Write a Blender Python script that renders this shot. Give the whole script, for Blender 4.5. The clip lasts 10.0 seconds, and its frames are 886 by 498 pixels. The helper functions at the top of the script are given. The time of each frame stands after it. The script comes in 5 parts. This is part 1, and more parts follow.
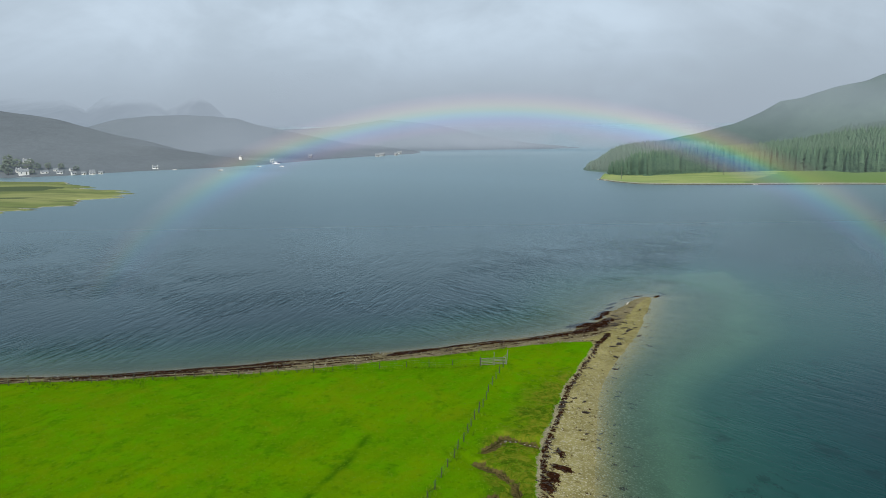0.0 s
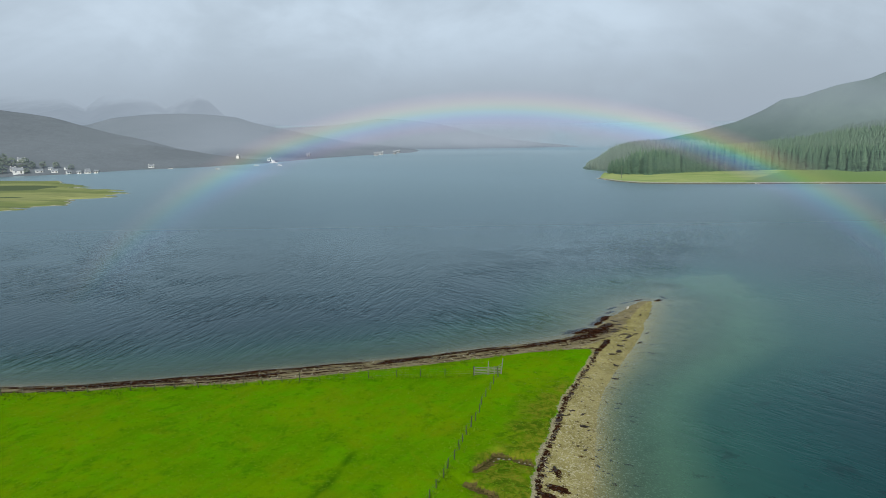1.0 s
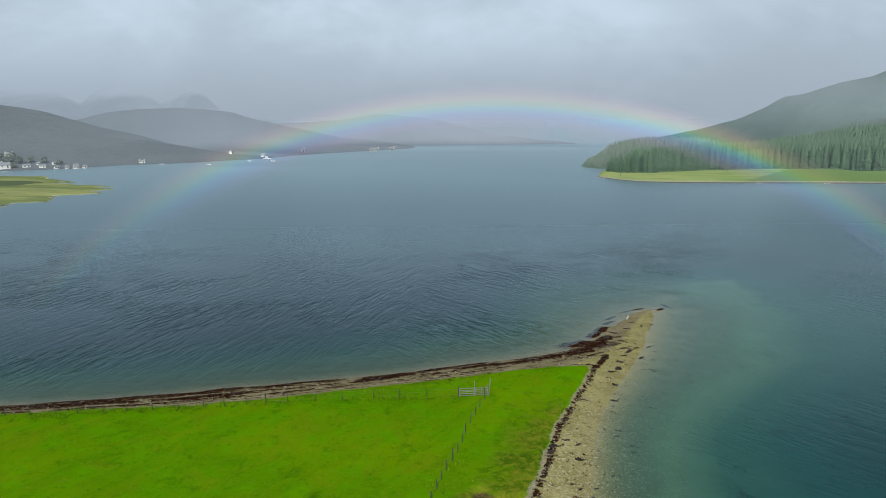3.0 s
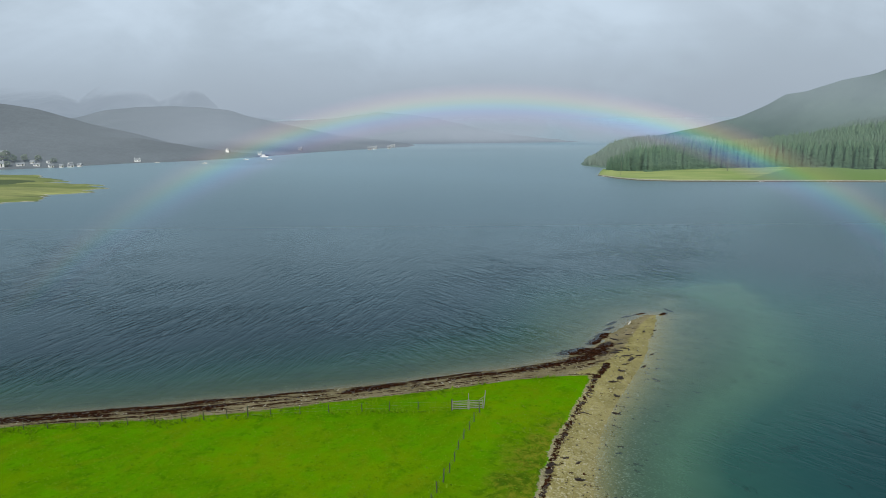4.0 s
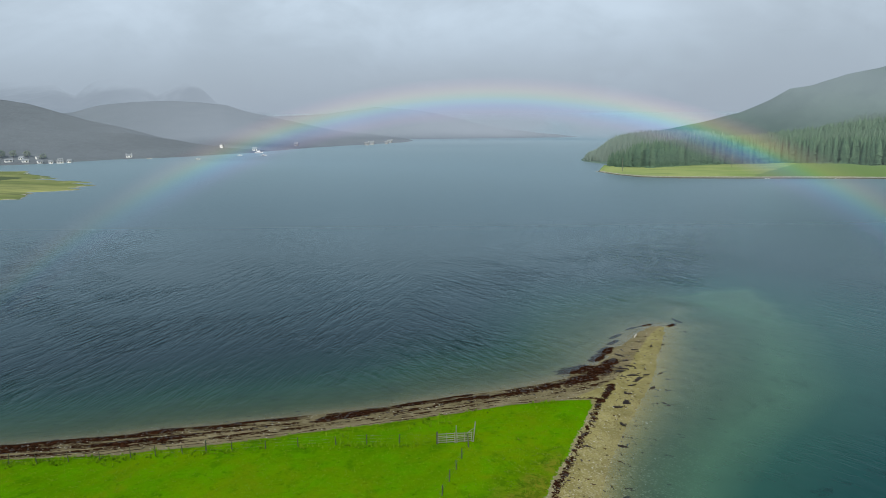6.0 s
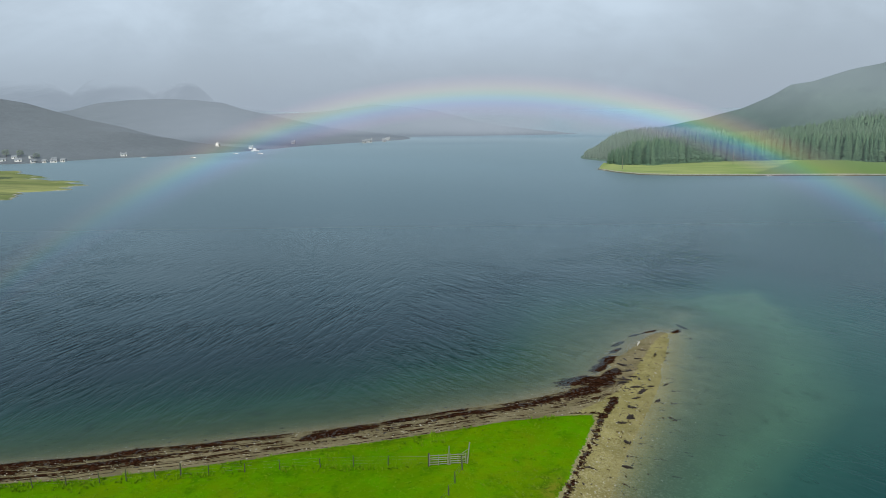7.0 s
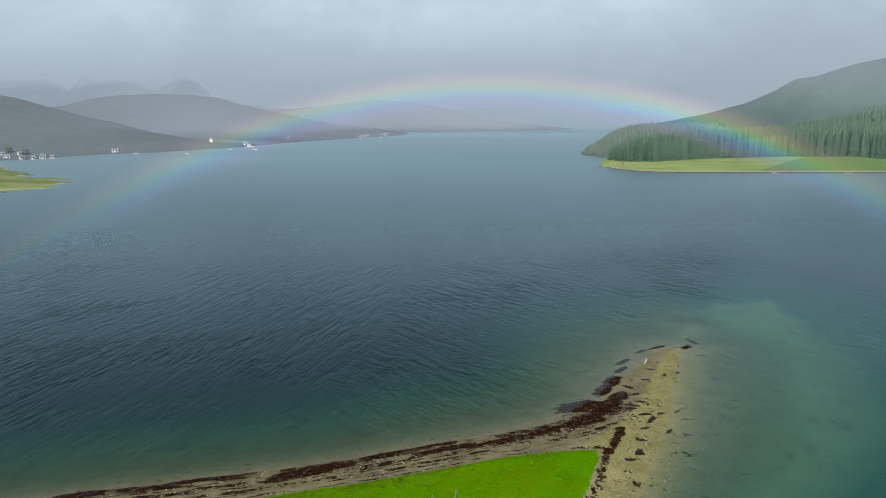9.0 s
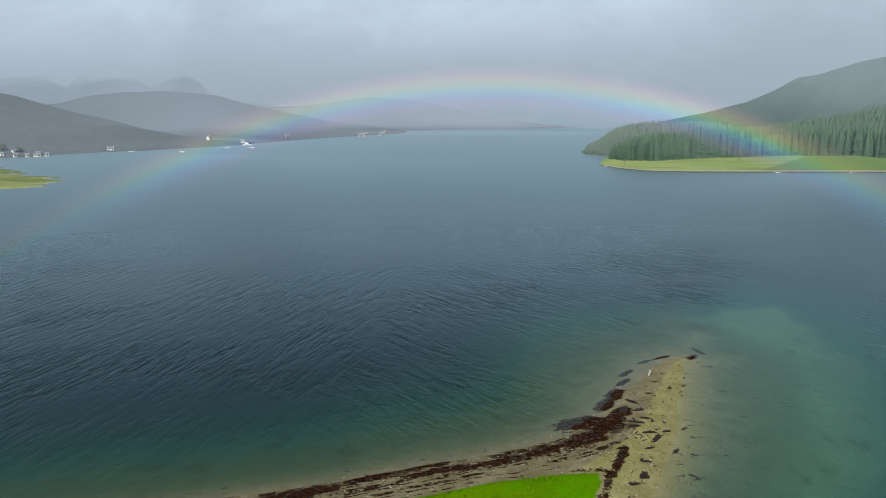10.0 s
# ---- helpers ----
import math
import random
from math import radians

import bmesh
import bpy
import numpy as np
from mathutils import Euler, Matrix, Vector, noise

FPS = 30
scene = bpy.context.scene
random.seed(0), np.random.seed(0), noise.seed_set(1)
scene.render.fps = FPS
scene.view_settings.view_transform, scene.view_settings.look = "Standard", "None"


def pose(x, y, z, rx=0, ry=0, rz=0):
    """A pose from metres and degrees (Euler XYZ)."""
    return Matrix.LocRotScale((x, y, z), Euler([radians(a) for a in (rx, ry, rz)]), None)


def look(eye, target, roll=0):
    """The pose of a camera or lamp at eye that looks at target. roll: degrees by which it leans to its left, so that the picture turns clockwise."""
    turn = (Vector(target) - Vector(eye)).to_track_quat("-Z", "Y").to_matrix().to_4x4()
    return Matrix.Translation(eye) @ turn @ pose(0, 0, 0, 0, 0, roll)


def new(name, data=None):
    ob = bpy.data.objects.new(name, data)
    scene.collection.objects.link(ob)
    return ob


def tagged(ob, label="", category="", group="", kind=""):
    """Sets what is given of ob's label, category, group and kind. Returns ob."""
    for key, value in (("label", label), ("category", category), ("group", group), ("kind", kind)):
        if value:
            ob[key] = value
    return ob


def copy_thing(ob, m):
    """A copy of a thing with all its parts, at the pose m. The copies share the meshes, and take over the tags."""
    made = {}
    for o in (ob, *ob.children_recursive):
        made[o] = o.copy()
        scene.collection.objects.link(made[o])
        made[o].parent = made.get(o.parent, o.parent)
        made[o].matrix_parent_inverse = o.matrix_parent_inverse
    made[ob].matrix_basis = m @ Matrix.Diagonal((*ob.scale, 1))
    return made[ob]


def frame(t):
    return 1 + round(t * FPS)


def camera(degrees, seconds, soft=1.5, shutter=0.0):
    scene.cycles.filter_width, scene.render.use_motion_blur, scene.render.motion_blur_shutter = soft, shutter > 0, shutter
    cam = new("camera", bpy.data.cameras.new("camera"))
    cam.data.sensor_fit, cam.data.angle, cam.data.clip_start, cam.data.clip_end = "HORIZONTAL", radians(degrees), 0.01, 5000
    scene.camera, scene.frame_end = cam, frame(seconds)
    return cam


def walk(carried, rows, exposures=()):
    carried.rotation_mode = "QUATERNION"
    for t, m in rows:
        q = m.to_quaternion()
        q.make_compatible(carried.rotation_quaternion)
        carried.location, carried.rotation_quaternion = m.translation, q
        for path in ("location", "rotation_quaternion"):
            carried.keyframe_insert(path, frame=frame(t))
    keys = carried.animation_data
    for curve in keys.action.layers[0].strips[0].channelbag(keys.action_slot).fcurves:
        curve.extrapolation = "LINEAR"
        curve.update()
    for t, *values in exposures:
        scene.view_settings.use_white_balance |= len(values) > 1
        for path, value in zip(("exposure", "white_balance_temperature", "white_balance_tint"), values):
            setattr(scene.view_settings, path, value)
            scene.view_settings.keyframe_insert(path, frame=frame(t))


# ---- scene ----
cam = camera(62.6, 10.0, soft=0.8)
PATH = [
    (0, (0.943, -1.752, 37.732), (0.977, 0.217, 37.383), -0.6),
    (0.5, (1.543, 0.695, 37.712), (1.578, 2.664, 37.36), -0.6),
    (1, (2.189, 3.09, 37.692), (2.223, 5.058, 37.339), -0.6),
    (1.5, (2.763, 5.517, 37.684), (2.799, 7.485, 37.329), -0.5),
    (2, (3.31, 7.985, 37.668), (3.345, 9.953, 37.31), -0.4),
    (2.5, (3.871, 10.452, 37.582), (3.909, 12.419, 37.221), -0.3),
    (4, (5.452, 18.154, 37.344), (5.492, 20.119, 36.976), -0.3),
    (4.5, (5.894, 20.73, 37.331), (5.934, 22.694, 36.958), -0.3),
    (5, (6.467, 23.384, 37.31), (6.508, 25.347, 36.933), -0.4),
    (5.5, (6.928, 26.069, 37.282), (6.968, 28.033, 36.903), -0.4),
    (5.7, (7.109, 27.151, 37.28), (7.149, 29.115, 36.9), -0.3),
    (7, (8.307, 34.177, 37.351), (8.349, 36.139, 36.962), -0.5),
    (7.5, (8.761, 36.814, 37.414), (8.804, 38.775, 37.021), -0.5),
    (8, (9.173, 39.285, 37.424), (9.216, 41.245, 37.028), -0.5),
    (8.5, (9.572, 41.652, 37.415), (9.615, 43.611, 37.016), -0.5),
    (9, (10.042, 44.206, 37.409), (10.085, 46.165, 37.007), -0.5),
    (9.5, (10.58, 46.881, 37.387), (10.624, 48.839, 36.983), -0.5),
    (10, (11.048, 49.557, 37.322), (11.091, 51.514, 36.915), -0.4),
]
walk(cam, [(t, look(eye, target, roll)) for t, eye, target, roll in PATH])

# ---- world and sun ----
SUN_EL, SUN_AZ = radians(40.7), radians(184.4)     # azimuth clockwise from +y
world = bpy.data.worlds.new("overcast")
scene.world = world
world.use_nodes = True


class Nodes:
    """Short hand for node trees."""

    def __init__(self, tree):
        self.t = tree
        self.t.nodes.clear()

    def add(self, kind, **props):
        n = self.t.nodes.new(kind)
        for k, v in props.items():
            setattr(n, k, v)
        return n

    def put(self, sock, v):
        if isinstance(v, bpy.types.NodeSocket):
            self.t.links.new(v, sock)
        elif v is not None:
            if sock.type == "RGBA" and len(v) == 3:
                v = (*v, 1)
            sock.default_value = v

    def math(self, op, a, b=None, c=None, clamp=False):
        n = self.add("ShaderNodeMath", operation=op, use_clamp=clamp)
        for s, v in zip(n.inputs, (a, b, c)):
            self.put(s, v)
        return n.outputs[0]

    def rng(self, v, a, b, lo=0.0, hi=1.0, smooth=True):
        n = self.add("ShaderNodeMapRange", interpolation_type="SMOOTHSTEP" if smooth else "LINEAR")
        for s, x in zip(n.inputs, (v, a, b, lo, hi)):
            self.put(s, x)
        return n.outputs[0]

    def mix(self, f, a, b, blend="MIX"):
        n = self.add("ShaderNodeMix", data_type="RGBA", blend_type=blend)
        self.put(n.inputs[0], f), self.put(n.inputs[6], a), self.put(n.inputs[7], b)
        return n.outputs[2]

    def noise(self, vec, scale, detail=4.0, rough=0.55, warp=0.0):
        n = self.add("ShaderNodeTexNoise")
        self.put(n.inputs["Vector"], vec), self.put(n.inputs["Scale"], scale)
        self.put(n.inputs["Detail"], detail), self.put(n.inputs["Roughness"], rough), self.put(n.inputs["Distortion"], warp)
        return n.outputs[0]

    def cells(self, vec, scale, out="Distance"):
        n = self.add("ShaderNodeTexVoronoi")
        self.put(n.inputs["Vector"], vec), self.put(n.inputs["Scale"], scale)
        return n.outputs[out]

    def mapped(self, vec, scale=(1, 1, 1), rot=(0, 0, 0), loc=(0, 0, 0)):
        n = self.add("ShaderNodeMapping")
        self.put(n.inputs["Vector"], vec), self.put(n.inputs["Scale"], scale)
        self.put(n.inputs["Rotation"], rot), self.put(n.inputs["Location"], loc)
        return n.outputs[0]

    def ramp(self, f, stops, ease="LINEAR"):
        n = self.add("ShaderNodeValToRGB")
        r = n.color_ramp
        r.interpolation = ease
        while len(r.elements) < len(stops):
            r.elements.new(0.5)
        for e, (p, c) in zip(r.elements, stops):
            e.position, e.color = p, (*c, 1) if len(c) == 3 else c
        self.put(n.inputs[0], f)
        return n.outputs[0]

    def attr(self, name):
        return self.add("ShaderNodeAttribute", attribute_name=name).outputs["Fac"]

    def place(self):
        return self.add("ShaderNodeNewGeometry").outputs["Position"]

    def random(self):
        return self.add("ShaderNodeObjectInfo").outputs["Random"]

    def island(self):
        return self.add("ShaderNodeNewGeometry").outputs["Random Per Island"]

    def bump(self, height, strength=0.5, dist=0.1):
        n = self.add("ShaderNodeBump")
        self.put(n.inputs["Strength"], strength), self.put(n.inputs["Distance"], dist), self.put(n.inputs["Height"], height)
        return n.outputs[0]

    def bsdf(self, color, rough=0.8, normal=None, metal=0.0, spec=0.3):
        n = self.add("ShaderNodeBsdfPrincipled")
        self.put(n.inputs["Base Color"], color), self.put(n.inputs["Roughness"], rough)
        self.put(n.inputs["Metallic"], metal), self.put(n.inputs["Specular IOR Level"], spec)
        if normal:
            self.put(n.inputs["Normal"], normal)
        return n.outputs[0]

    def shade(self, kind, **ins):
        n = self.add(kind)
        for k, v in ins.items():
            self.put(n.inputs[k], v)
        return n.outputs[0]

    def blend(self, f, a, b):
        n = self.add("ShaderNodeMixShader")
        self.put(n.inputs[0], f), self.put(n.inputs[1], a), self.put(n.inputs[2], b)
        return n.outputs[0]

    def out(self, shader, kind="ShaderNodeOutputMaterial"):
        self.put(self.add(kind).inputs[0], shader)


w = Nodes(world.node_tree)
way = w.add("ShaderNodeTexCoord").outputs["Generated"]
sep = w.add("ShaderNodeSeparateXYZ")
w.put(sep.inputs[0], way)
sky = w.add("ShaderNodeTexSky", sky_type="NISHITA", sun_disc=False, sun_elevation=SUN_EL, sun_rotation=SUN_AZ)
clear = w.mix(1.0, sky.outputs[0], (0.1, 0.1, 0.1), "MULTIPLY")
up = w.math("MAXIMUM", sep.outputs[2], 0.0)
lowcloud = w.noise(w.mapped(way, (1, 1, 1.8)), 4.6, 5, 0.55, 0.5)
highcloud = w.noise(w.mapped(way, (1, 1, 1.9), loc=(3, 1, 0)), 14.0, 5, 0.55, 0.6)
puff = w.math("ADD", w.math("MULTIPLY", lowcloud, 0.78), w.math("MULTIPLY", highcloud, 0.22))
base = w.ramp(up, [(0.0, (0.343, 0.420, 0.516)), (0.045, (0.400, 0.485, 0.589)), (0.10, (0.505, 0.605, 0.712)), (0.16, (0.581, 0.690, 0.800)), (0.3, (0.270, 0.375, 0.465)), (0.55, (0.190, 0.290, 0.365)), (1.0, (0.215, 0.310, 0.392))], "B_SPLINE")
swing = w.rng(up, 0.02, 0.12, 0.25, 1.0)
lit = w.math("ADD", w.math("SUBTRACT", 1.0, w.math("MULTIPLY", sep.outputs[0], -0.02)), w.math("MULTIPLY", swing, w.rng(puff, 0.33, 0.67, -0.10, 0.11)))
litc = w.add("ShaderNodeCombineXYZ")
for s in litc.inputs:
    w.put(s, lit)
cloud = w.mix(1.0, base, litc.outputs[0], "MULTIPLY")
w.out(w.shade("ShaderNodeBackground", Color=w.mix(0.94, clear, cloud), Strength=1.0), "ShaderNodeOutputWorld")

sun = new("sun", bpy.data.lights.new("sun", "SUN"))
sun.data.energy, sun.data.angle, sun.data.color = 3.45, radians(6), (1.0, 0.95, 0.86)
sun_way = Vector((math.sin(SUN_AZ) * math.cos(SUN_EL), math.cos(SUN_AZ) * math.cos(SUN_EL), math.sin(SUN_EL)))
sun.matrix_world = look(sun_way * 100, (0, 0, 0))

# ---- materials ----


def material(name):
    m = bpy.data.materials.new(name)
    m.use_nodes = True
    return m, Nodes(m.node_tree)


def plain(name, color, rough=0.8, vary=0.15, scale=3.0, metal=0.0, bump=0.2, dist=0.02):
    """A surface with grain and blotches round one colour."""
    m, n = material(name)
    p = n.place()
    a, b = n.noise(p, scale, 5), n.noise(p, scale * 9, 4)
    f = n.math("ADD", n.math("MULTIPLY", a, 0.6), n.math("MULTIPLY", b, 0.4))
    lo, hi = [c * (1 - vary) for c in color], [min(1, c * (1 + vary)) for c in color]
    n.out(n.bsdf(n.mix(n.rng(f, 0.3, 0.7), lo, hi), rough, n.bump(b, bump, dist), metal))
    return m


def ground_material():
    m, n = material("ground")
    p = n.place()
    big, mid, fine, grit = n.noise(p, 0.055, 4), n.noise(p, 0.35, 5), n.noise(p, 2.2, 5, 0.65), n.noise(p, 11.0, 3)
    strand = n.noise(n.mapped(p, (0.25, 1.3, 1), (0, 0, 0.15)), 1.0, 5, 0.65, 0.6)
    shore, turf, weed, rough, soil, side = [n.attr(k) for k in ("shore", "turf", "weed", "rough", "soil", "side")]
    # turf
    lush = n.mix(n.rng(big, 0.36, 0.64), (0.084, 0.205, 0.001), (0.132, 0.236, 0.001))
    lush = n.mix(n.rng(mid, 0.40, 0.66, 0.0, 0.7), lush, (0.086, 0.262, 0.001))
    lush = n.mix(n.rng(n.noise(p, 0.14, 5, 0.65, 1.0), 0.50, 0.68, 0.0, 0.65), lush, (0.142, 0.208, 0.004))
    clod = n.noise(n.mapped(p, (1.0, 0.8, 1), (0, 0, 0.5)), 0.42, 6, 0.68, 0.15)
    lush = n.mix(n.rng(clod, 0.51, 0.70, 0.0, 0.6), lush, (0.034, 0.122, 0.002))
    lush = n.mix(n.rng(n.noise(p, 1.5, 5, 0.7, 0.4), 0.56, 0.72, 0.0, 0.6), lush, (0.026, 0.088, 0.002))
    lush = n.mix(n.rng(fine, 0.46, 0.74, 0.0, 0.35), lush, (0.120, 0.270, 0.004))
    swath = n.noise(n.mapped(n.mapped(p, rot=(0, 0, radians(-58))), (0.05, 0.55, 1)), 1.0, 4, 0.6)
    lush = n.mix(n.rng(swath, 0.44, 0.66, 0.0, 0.22), lush, (0.050, 0.150, 0.002))
    lush = n.mix(n.math("MULTIPLY", n.attr("lane"), n.rng(mid, 0.3, 0.6, 0.3, 0.85)), lush, (0.026, 0.098, 0.002))
    tired = n.mix(n.rng(n.noise(p, 0.9, 6, 0.72, 0.6), 0.38, 0.62), (0.066, 0.112, 0.006), (0.190, 0.188, 0.018))
    rag = n.math("MULTIPLY", rough, n.math("ADD", 1.0, n.math("MULTIPLY", n.math("SUBTRACT", mid, 0.5), 2.6)))
    turfc = n.mix(n.rng(rag, 0.30, 0.9, 0.0, 0.85), lush, tired)
    hummock = n.noise(p, 0.42, 4, 0.6, 0.8)
    turfc = n.mix(n.math("MULTIPLY", n.rng(rough, 0.15, 0.6), n.rng(hummock, 0.49, 0.62, 0.0, 0.7)), turfc, (0.040, 0.100, 0.004))
    earth = n.mix(n.rng(fine, 0.35, 0.65), (0.045, 0.034, 0.016), (0.130, 0.094, 0.040))
    # Lip of the scar darkest: overhang shadow put into the soil colour.
    earth = n.mix(n.rng(n.math("ADD", soil, n.math("MULTIPLY", n.math("SUBTRACT", fine, 0.5), 0.25)), 0.90, 1.0), earth, (0.024, 0.018, 0.010))
    cut = n.rng(n.math("ADD", soil, n.math("ADD", n.math("MULTIPLY", n.math("SUBTRACT", fine, 0.5), 1.5), n.math("MULTIPLY", n.math("SUBTRACT", n.noise(p, 0.7, 3), 0.5), 1.6))), 0.44, 0.72, 0.0, 0.9)
    turfc = n.mix(cut, turfc, earth)
    # shingle and sand
    peb = n.cells(p, 5.0, "Color")
    pebf = n.math("MULTIPLY", n.add("ShaderNodeSeparateColor").outputs[0], 1.0)
    sepc = pebf.node.inputs[0].links[0].from_node
    n.put(sepc.inputs[0], peb)
    sand = n.mix(side, n.mix(n.rng(mid, 0.35, 0.65), (0.185, 0.155, 0.085), (0.270, 0.228, 0.135)), n.mix(n.rng(mid, 0.35, 0.65), (0.250, 0.220, 0.084), (0.345, 0.305, 0.128)))
    yy = n.add("ShaderNodeSeparateXYZ")
    n.put(yy.inputs[0], p)
    stony = n.math("MULTIPLY", side, n.rng(n.math("ADD", yy.outputs[1], n.math("MULTIPLY", n.math("SUBTRACT", big, 0.5), 40.0)), 118.0, 82.0, 0.15, 1.0))
    sand = n.mix(n.math("MULTIPLY", stony, n.rng(pebf, 0.70, 0.84, 0.0, 0.85)), sand, (0.46, 0.42, 0.27))
    sand = n.mix(n.rng(grit, 0.52, 0.68, 0.0, 0.75), sand, (0.095, 0.075, 0.035))
    pale = n.mix(n.rng(grit, 0.3, 0.7), (0.18, 0.16, 0.11), (0.36, 0.335, 0.27))
    sand = n.mix(n.math("MULTIPLY", stony, n.rng(turf, -1.2, -0.2, 0.0, 0.5)), sand, pale)
    wet = n.rng(shore, 0.2, 3.2, 1.0, 0.0)
    sand = n.mix(n.math("MULTIPLY", wet, 0.3), sand, (0.18, 0.165, 0.088))
    bed = n.mix(n.rng(mid, 0.35, 0.7), (0.195, 0.205, 0.13), (0.145, 0.157, 0.10))
    bed = n.mix(n.math("MULTIPLY", stony, n.rng(pebf, 0.76, 0.9, 0.0, 0.7)), bed, (0.42, 0.42, 0.33))
    bed = n.mix(n.rng(grit, 0.54, 0.68, 0.0, 0.6), bed, (0.07, 0.075, 0.05))
    beach = n.mix(n.rng(shore, -5.0, 0.2), bed, sand)
    # strandlines of wrack
    wob = n.math("MULTIPLY", n.math("SUBTRACT", n.noise(p, 0.22, 4), 0.5), 2.6)
    tline = n.math("ADD", turf, wob)

    def band(v, mid_, half, noise_, cutoff):
        d = n.math("DIVIDE", n.math("ABSOLUTE", n.math("SUBTRACT", v, mid_)), half)
        return n.rng(n.math("SUBTRACT", noise_, n.math("MULTIPLY", n.math("POWER", d, 2.0), 0.5)), cutoff, cutoff + 0.035)

    b1 = band(n.math("ADD", turf, n.math("MULTIPLY", wob, 0.35)), -0.7, 0.95, n.noise(p, 1.3, 6, 0.75), 0.445)
    sline = n.math("ADD", shore, n.math("MULTIPLY", wob, 0.6))
    strand = n.math("ADD", strand, n.math("MULTIPLY", n.attr("left"), 0.08))
    b2 = band(sline, 1.0, 1.05, strand, 0.27)
    b3 = band(sline, 3.0, 0.8, strand, 0.27)
    b4 = band(sline, 4.7, 0.6, strand, 0.31)
    gate_ = n.math("ADD", n.noise(p, 0.13, 3, 0.6), n.math("MULTIPLY", n.attr("left"), 0.1))
    b2 = n.math("MULTIPLY", b2, n.rng(gate_, 0.40, 0.55, 0.0, 1.0))
    b3 = n.math("MULTIPLY", b3, n.rng(n.noise(p, 0.2, 3), 0.36, 0.46))
    crumb = n.rng(n.math("ADD", n.noise(p, 0.8, 6, 0.78), n.math("MULTIPLY", n.attr("left"), 0.06)), 0.44, 0.52)
    b3, b2 = n.math("MULTIPLY", b3, crumb), n.math("MULTIPLY", b2, n.rng(n.noise(p, 0.6, 6, 0.78), 0.38, 0.46))
    b4 = n.math("MULTIPLY", n.math("MULTIPLY", b4, crumb), n.rng(n.noise(p, 0.17, 3), 0.38, 0.48))
    far = n.math("MAXIMUM", b2, n.math("MAXIMUM", b3, b4))
    thin = n.noise(n.mapped(p, (0.22, 1.6, 1), (0, 0, 0.15), (7, 3, 0)), 1.3, 6, 0.72, 0.5)
    for at, half in ((0.2, 0.3), (2.0, 0.34), (3.8, 0.3), (5.4, 0.34), (6.4, 0.3)):
        far = n.math("MAXIMUM", far, n.math("MULTIPLY", band(sline, at, half, thin, 0.42), crumb))
    far = n.math("MULTIPLY", far, n.rng(yy.outputs[1], 124.0, 130.0, 1.0, 0.0))
    lines = n.mix(side, far, n.math("MULTIPLY", b1, n.rng(n.noise(p, 0.3, 2), 0.25, 0.45)))
    spot = n.math("MULTIPLY", n.rng(n.noise(n.mapped(p, (1.0, 0.6, 1), (0, 0, 0.45)), 1.25, 7, 0.8, 0.6), 0.60, 0.63), n.rng(shore, -9.0, -0.5, 0.0, 1.0))
    ragged = n.math("ADD", n.math("MULTIPLY", strand, 0.35), n.math("MULTIPLY", n.noise(p, 0.55, 7, 0.8), 0.65))
    heap = n.rng(n.math("ADD", weed, n.math("MULTIPLY", n.math("SUBTRACT", ragged, 0.5), n.math("ADD", 3.5, n.math("MULTIPLY", side, 1.5)))), 0.42, 0.50)
    on = n.math("MAXIMUM", n.math("MAXIMUM", lines, heap), n.math("MULTIPLY", spot, 0.85))
    wrack = n.mix(n.rng(fine, 0.35, 0.65), (0.012, 0.006, 0.004), (0.050, 0.020, 0.010))
    beach = n.mix(on, beach, wrack)
    edge = n.math("ADD", turf, n.math("MULTIPLY", n.math("SUBTRACT", fine, 0.5), 1.3))
    edge = n.math("ADD", edge, n.math("MULTIPLY", n.math("SUBTRACT", mid, 0.5), 1.2))
    green = n.rng(edge, -0.12, 0.12)
    col = n.mix(green, beach, turfc)
    h = n.math("ADD", n.math("MULTIPLY", fine, 0.7), n.math("MULTIPLY", grit, 0.3))
    n.out(n.bsdf(col, n.math("SUBTRACT", 0.95, n.math("MULTIPLY", wet, 0.35)), n.bump(h, 0.6, 0.25), spec=0.0))
    return m


